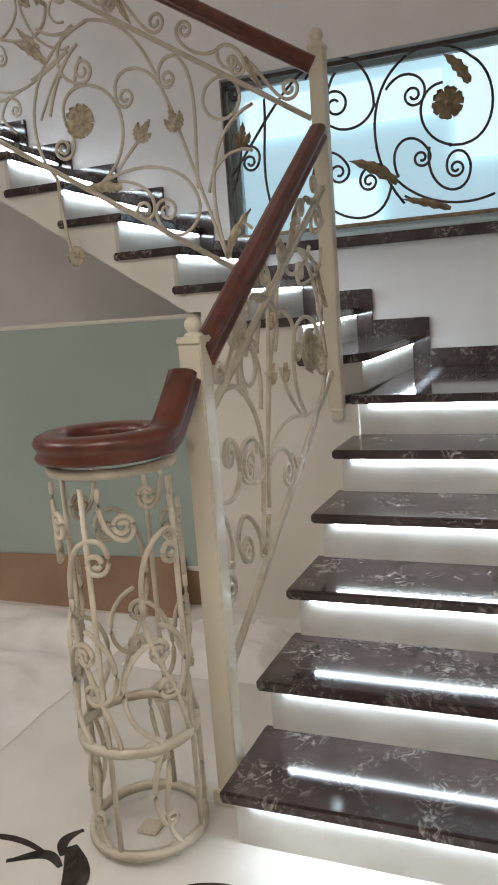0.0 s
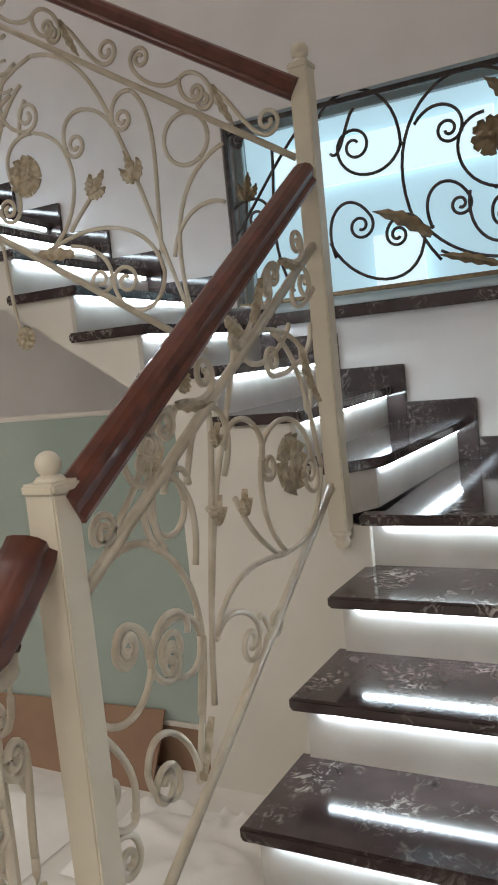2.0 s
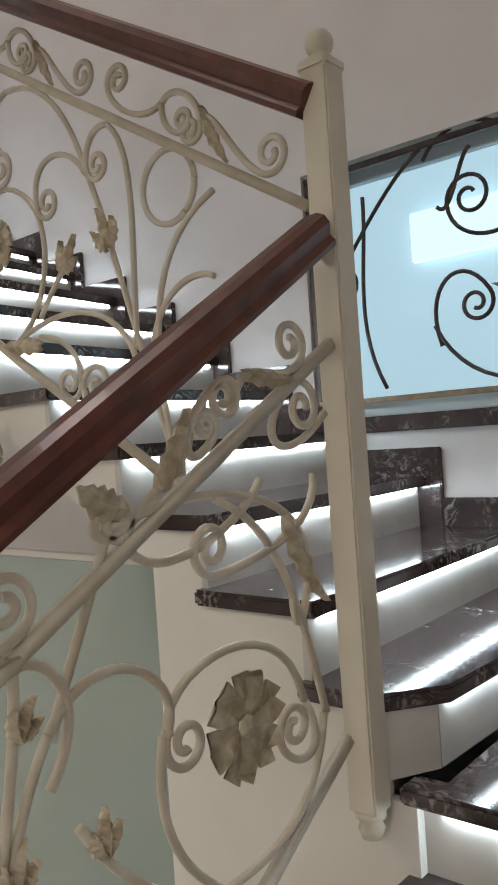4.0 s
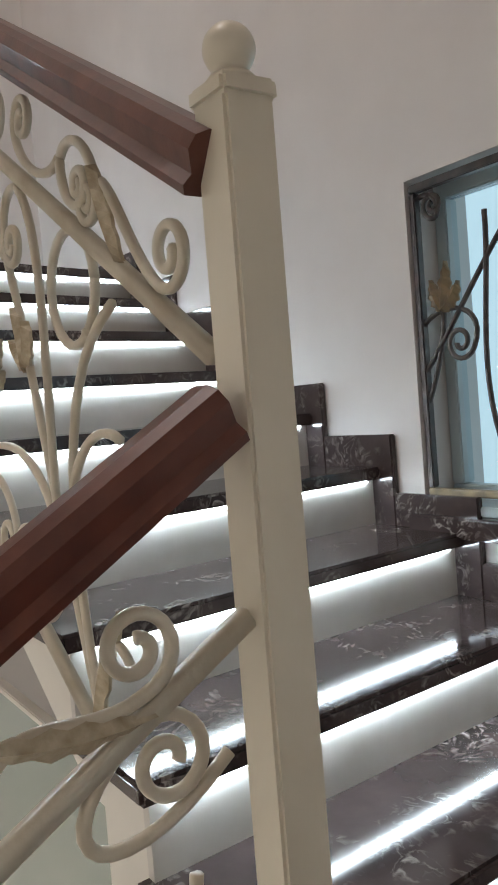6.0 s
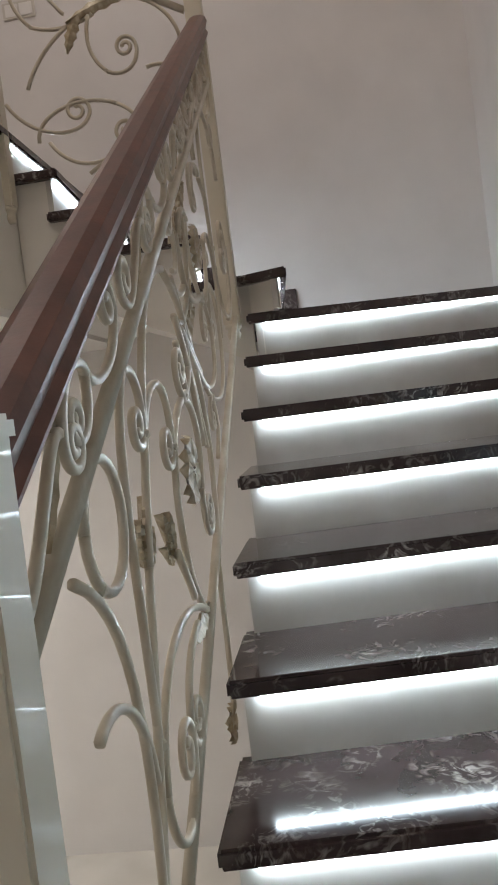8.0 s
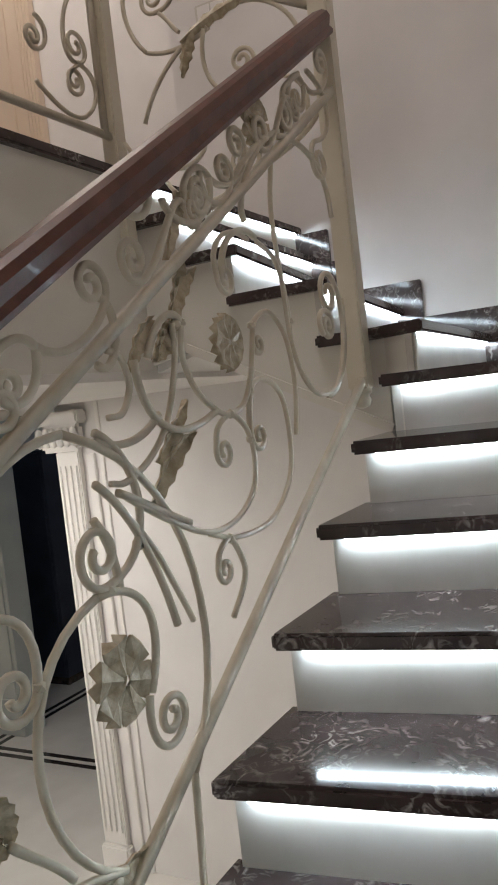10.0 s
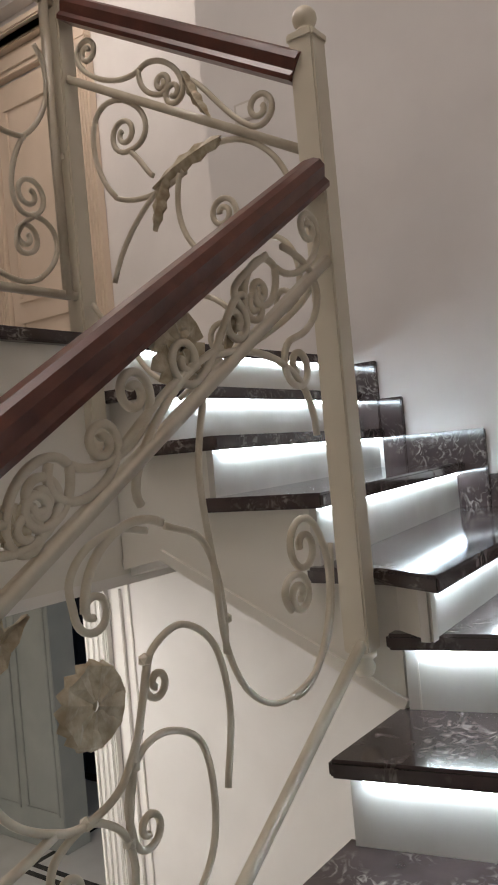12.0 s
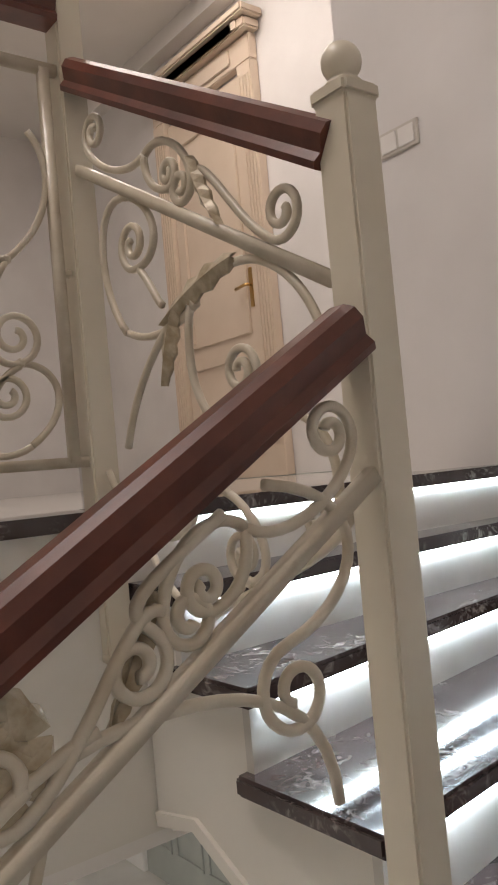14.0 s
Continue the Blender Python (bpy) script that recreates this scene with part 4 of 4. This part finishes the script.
pd = Drum(volute, DC, (1, 0, 0), 0, depth=on_drum)
for z, nm in ((0.035, "bottom_ring"), (0.33, "middle_ring"), (1.065, "top_ring")):
    pd.line(nm, [on_drum(DR * k * math.pi / 18, z) for k in range(37)], [(-0.008, -0.012), (-0.008, 0.012), (0.008, 0.012), (0.008, -0.012)])
for k in range(5):
    a = DR * (2 * math.pi * k / 5 - 1.9)
    pd.bar(a, 0.34, a - 0.02, 0.30, a - 0.06, 0.20, a - 0.02, 0.12, r1=0.022, s1=1)
    pd.bar(a, 0.34, a + 0.03, 0.24, a - 0.05, 0.14, a + 0.02, 0.05, r1=0.020, s1=-1)
    pd.bar(a - 0.02, 0.36, a - 0.13, 0.42, a - 0.10, 0.60, a, 0.62, r0=0.03, s0=-1, r1=0.032, s1=-1)
    pd.bar(a + 0.09, 0.34, a + 0.06, 0.50, a - 0.04, 0.60, a - 0.02, 0.74)
    pd.bar(a - 0.02, 0.74, a - 0.02, 0.92, a + 0.12, 0.94, a + 0.11, 0.84, r1=0.032, s1=-1)
    pd.bar(a + 0.02, 0.66, a + 0.12, 0.62, a + 0.12, 0.48, a + 0.04, 0.46, r1=0.03, s1=-1)
    pd.bar(a - 0.10, 1.03, a - 0.12, 0.90, a - 0.02, 0.86, a - 0.02, 0.93, r1=0.028, s1=1)
for k in range(4):
    a = DR * (2 * math.pi * k / 4 - 1.55)
    pd.line("upright", [on_drum(a, 0.04), on_drum(a, 1.03)])
box("base_plate", DC.x - 0.03, DC.x + 0.03, DC.y - 0.03, DC.y + 0.03, 0, 0.012, M_IRON, volute, 0.003)

# ---------- under the second flight ----------
gp = thing("glass_partition", "greenish tinted glass panel standing under the stair", "glass panel")
box("pane", -2.35, -0.695, 0.075, 0.087, 0.20, 1.385, M_GLASS, gp)
box("frame_edge", -0.693, -0.672, 0.066, 0.096, 0.02, 1.39, M_PLATE, gp, 0.003)
box("frame_rail", -2.35, -0.695, 0.066, 0.096, 1.387, 1.405, M_PLATE, gp, 0.003)
box("frame_rail", -2.35, -0.695, 0.066, 0.096, 0.178, 0.198, M_PLATE, gp, 0.003)
box("kick_panel", -2.35, -0.695, 0.074, 0.09, 0.002, 0.176, M_CARD, gp)
cb = thing("cardboard_sheet", "brown cardboard sheet leaning on the glass panel", "cardboard")
obj("board", [(-2.3, -0.06, 0.0), (-0.86, -0.10, 0.0), (-0.88, 0.062, 0.24), (-2.3, 0.062, 0.20), (-2.3, -0.052, 0.0), (-0.86, -0.092, 0.0), (-0.88, 0.070, 0.24), (-2.3, 0.070, 0.20)],
    [(0, 1, 2, 3), (4, 5, 6, 7), (0, 1, 5, 4), (1, 2, 6, 5), (2, 3, 7, 6), (3, 0, 4, 7)], M_CARD, cb)


def crumpled(x0, x1, y0, y1, h, name, label):
    """A loose crumpled plastic sheet on the floor."""
    verts, faces, nx, ny = [], [], 44, 34
    for j in range(ny + 1):
        for i in range(nx + 1):
            u, v = i / nx, j / ny
            x, y = x0 + (x1 - x0) * u, y0 + (y1 - y0) * v
            e = min(u, 1 - u, v, 1 - v) * 6
            f = noise.ridged_multi_fractal(Vector((x * 2.6, y * 2.6, 3.1)), 1.0, 2.1, 4, 0.9, 2.0)
            verts.append((x + 0.06 * noise.noise(Vector((x * 3, y * 3, 0))), y + 0.06 * noise.noise(Vector((x * 3, y * 3, 7))), 0.003 + h * min(1, e) * max(0.0, f - 0.25)))
    for j in range(ny):
        for i in range(nx):
            q = j * (nx + 1) + i
            faces.append((q, q + 1, q + nx + 2, q + nx + 1))
    return tagged(obj(name, verts, faces, M_SHEET, None, True), label, "sheet")


crumpled(-2.6, -0.95, -1.5, -0.12, 0.085, "plastic_sheet", "crumpled white protective plastic sheet on the floor")
crumpled(-0.85, -0.2, -0.62, -0.14, 0.10, "plastic_sheet", "small bunched white plastic sheet beside the stair")

# black inlay scrolls in the floor
inlay = structure(thing("floor_inlay", "black marble scroll inlay in the cream floor", "floor inlay"), "black marble scroll inlay in the cream floor", "floor inlay")


def strip(points, w):
    sweep("inlay_strip", points, [(-w, -0.002), (-w, 0.003), (w, 0.003), (w, -0.002)], M_INLAY, inlay, smooth=False, taper=lambda f: 0.35 + 0.65 * math.sin(math.pi * min(0.95, f + 0.05)))


strip([(-0.80 + 0.40 * k / 12, -1.70 + 0.06 * math.sin(math.pi * k / 12), 0.0) for k in range(13)], 0.010)
strip([(-0.42 + 0.10 * math.sin(k / 12 * 2.2), -1.62 - 0.22 * k / 12, 0.0) for k in range(13)], 0.036)
strip([(-0.40 - 0.16 * k / 12, -1.70 + 0.03 * math.sin(k / 3), 0.0) for k in range(13)], 0.016)
strip([(-0.42 - 0.03 * math.sin(k / 12 * 3), -1.66 + 0.11 * k / 12, 0.0) for k in range(13)], 0.016)
strip([(0.08 + 0.16 * math.cos(radians(170 - k * 12)), -1.74 + 0.10 * math.sin(radians(170 - k * 12)), 0.0) for k in range(14)], 0.010)
for off in (0.0, 0.10):
    box("inlay_band", XF, -4.86 - off, -4.68 - off, -4.63 - off, -0.001, 0.003, M_INLAY, inlay)
    box("inlay_band", -4.86 - off, -4.81 - off, -4.68 - off, YN - 0.3, -0.001, 0.0034, M_INLAY, inlay)

# ---------- lower hall beyond the well ----------
pil = thing("pilaster", "white fluted pilaster with carved capital", "pilaster")
box("shaft", XW + 0.002, XW + 0.045, -2.495, -2.325, 0.16, 2.52, M_CEIL, pil, 0.006)
for k in range(4):
    box("flute", XW + 0.0452, XW + 0.056, -2.482 + k * 0.040, -2.460 + k * 0.040, 0.24, 2.44, M_CEIL, pil, 0.004)
box("base", XW + 0.002, XW + 0.07, -2.51, -2.305, 0, 0.158, M_CEIL, pil, 0.012)
box("capital", XW + 0.002, XW + 0.075, -2.58, -2.29, 2.522, 2.68, M_CEIL, pil, 0.02)
box("abacus", XW + 0.002, XW + 0.10, -2.64, -2.26, 2.682, 2.76, M_CEIL, pil, 0.012)
for k in range(6):
    lathe("acanthus_curl", [(0, 2.55), (0.020, 2.56), (0.027, 2.61), (0.018, 2.66), (0, 2.67)], XW + 0.082, -2.57 + k * 0.052, M_CEIL, pil, 8)
tm = structure(thing("trim", "cream moulded trim strip on the lower wall", "trim"), "cream moulded trim strip on the lower wall", "trim")
box("moulding", XW, XW + 0.02, -2.29, -2.23, 0.0, 2.50, M_CEIL, tm, 0.004)
box("moulding", XW, XW + 0.012, -2.20, -2.17, 0.0, 2.79, M_CEIL, tm, 0.003)
# grey panelled pier with a fluted end
pier = thing("panelled_pier", "grey-green panelled pier with white fluted casing", "pier")
box("body", -5.42, -5.16, -6.0, -4.50, 0.0, 2.79, M_PIER, pier, 0.006)
for k in range(3):
    y = -5.94 + k * 0.49
    for u0, u1, z0, z1 in ((0, 0.42, 0.30, 0.335), (0, 0.42, 2.56, 2.595), (0, 0.035, 0.337, 2.558), (0.385, 0.42, 0.337, 2.558)):
        box("panel_mould", -5.1598, -5.142, y + u0, y + u1, z0, z1, M_PIER, pier, 0.004)
box("fluted_casing", -5.42, -5.12, -6.40, -6.004, 0.0, 2.79, M_CEIL, pier, 0.006, "white fluted casing")
for k in range(8):
    box("flute", -5.1198, -5.108, -6.385 + k * 0.047, -6.362 + k * 0.047, 0.2, 2.6, M_CEIL, pier, 0.003)
# dark block added behind the pier, standing in for the dark doorway
dc = thing("dark_doorway_block", "tall dark blue block added for the dark doorway", "cabinet")
box("body", -6.96, -6.32, -6.45, -5.0, 0.08, 2.45, M_DARK, dc, 0.01)
box("plinth", -6.94, -6.34, -6.43, -5.02, 0, 0.08, M_INLAY, dc)
for k in range(3):
    box("door", -6.319, -6.30, -6.44 + k * 0.48, -5.98 + k * 0.48, 0.1, 2.43, M_DARK, dc, 0.005)

# ---------- upper hall ----------
d2 = structure(thing("door_2", "cream panelled door with carved cornice and brass handle", "door"), "cream panelled door with carved cornice and brass handle", "door")
DX = -5.05
leaf = box("door_leaf", DX + 0.002, DX + 0.045, -4.39, -3.47, ZL, 6.220, M_DOOR, d2, 0.004)
for z0, z1 in ((ZL + 0.15, ZL + 0.85), (ZL + 0.98, 6.040)):
    for yy0, yy1 in ((-4.29, -3.57),):
        box("panel_mould", DX + 0.0452, DX + 0.062, yy0, yy1, z0, z0 + 0.035, M_DOOR, leaf, 0.005)
        box("panel_mould", DX + 0.0452, DX + 0.062, yy0, yy1, z1 - 0.035, z1, M_DOOR, leaf, 0.005)
        box("panel_mould", DX + 0.0452, DX + 0.062, yy0, yy0 + 0.035, z0 + 0.036, z1 - 0.036, M_DOOR, leaf, 0.005)
        box("panel_mould", DX + 0.0452, DX + 0.062, yy1 - 0.035, yy1, z0 + 0.036, z1 - 0.036, M_DOOR, leaf, 0.005)
for yy in (-4.55, -3.46):
    jm = box("casing", DX + 0.002, DX + 0.075, yy, yy + 0.15, ZL, 6.260, M_DOOR, d2, 0.006)
    for k in range(4):
        box("flute", DX + 0.0752, DX + 0.084, yy + 0.02 + k * 0.031, yy + 0.036 + k * 0.031, ZL + 0.2, 6.170, M_DOOR, jm, 0.003)
box("head_casing", DX + 0.002, DX + 0.07, -4.55, -3.31, 6.262, 6.440, M_DOOR, d2, 0.006)
box("frieze_panel", DX + 0.0702, DX + 0.085, -4.5, -3.52, 6.300, 6.410, M_DOOR, d2, 0.006)
box("cornice", DX + 0.002, DX + 0.14, -4.60, -3.26, 6.442, 6.510, M_DOOR, d2, 0.012)
box("cornice", DX + 0.002, DX + 0.19, -4.64, -3.22, 6.512, 6.570, M_DOOR, d2, 0.012)
for k in range(26):
    box("dentil", DX + 0.141, DX + 0.155, -4.58 + k * 0.05, -4.715 + k * 0.05, 6.450, 6.500, M_DOOR, d2)
box("handle_plate", DX + 0.0455, DX + 0.052, -3.56, -3.52, ZL + 1.15, ZL + 1.42, M_BRASS, d2, 0.003)
sweep("door_handle", [(DX + 0.05, -3.54, ZL + 1.30), (DX + 0.09, -3.54, ZL + 1.30), (DX + 0.095, -3.56, ZL + 1.30), (DX + 0.095, -3.66, ZL + 1.29)], [(-0.008, -0.008), (-0.008, 0.008), (0.008, 0.008), (0.008, -0.008)], M_BRASS, d2, label="brass lever handle")
sw = thing("light_switch", "grey-beige wall switch plate on the upper wall", "light switch")
box("plate", XW, XW + 0.010, -1.245, -1.065, 4.61, 4.70, M_PLATE, sw, 0.003)
box("rocker", XW + 0.0102, XW + 0.015, -1.230, -1.160, 4.622, 4.688, M_CEIL, sw, 0.002)
box("rocker", XW + 0.0102, XW + 0.015, -1.150, -1.080, 4.622, 4.688, M_CEIL, sw, 0.002)


# ---------- assumed ceiling lights, all out of view ---
def unseen_ceiling_light(x, y, z, s):
    t = thing("unseen_ceiling_light", "flush white square ceiling light, added out of view", "ceiling light", "ceiling lights")
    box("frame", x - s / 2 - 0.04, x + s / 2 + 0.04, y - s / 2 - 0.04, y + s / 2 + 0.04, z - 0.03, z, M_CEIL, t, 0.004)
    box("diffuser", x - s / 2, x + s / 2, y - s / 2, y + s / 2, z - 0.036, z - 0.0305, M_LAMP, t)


unseen_ceiling_light(0.2, -3.3, 2.80, 1.0)
unseen_ceiling_light(-2.4, -2.6, 2.80, 0.9)
unseen_ceiling_light(-1.2, -0.6, ZT, 0.8)
unseen_ceiling_light(-3.9, -3.0, ZT, 0.9)
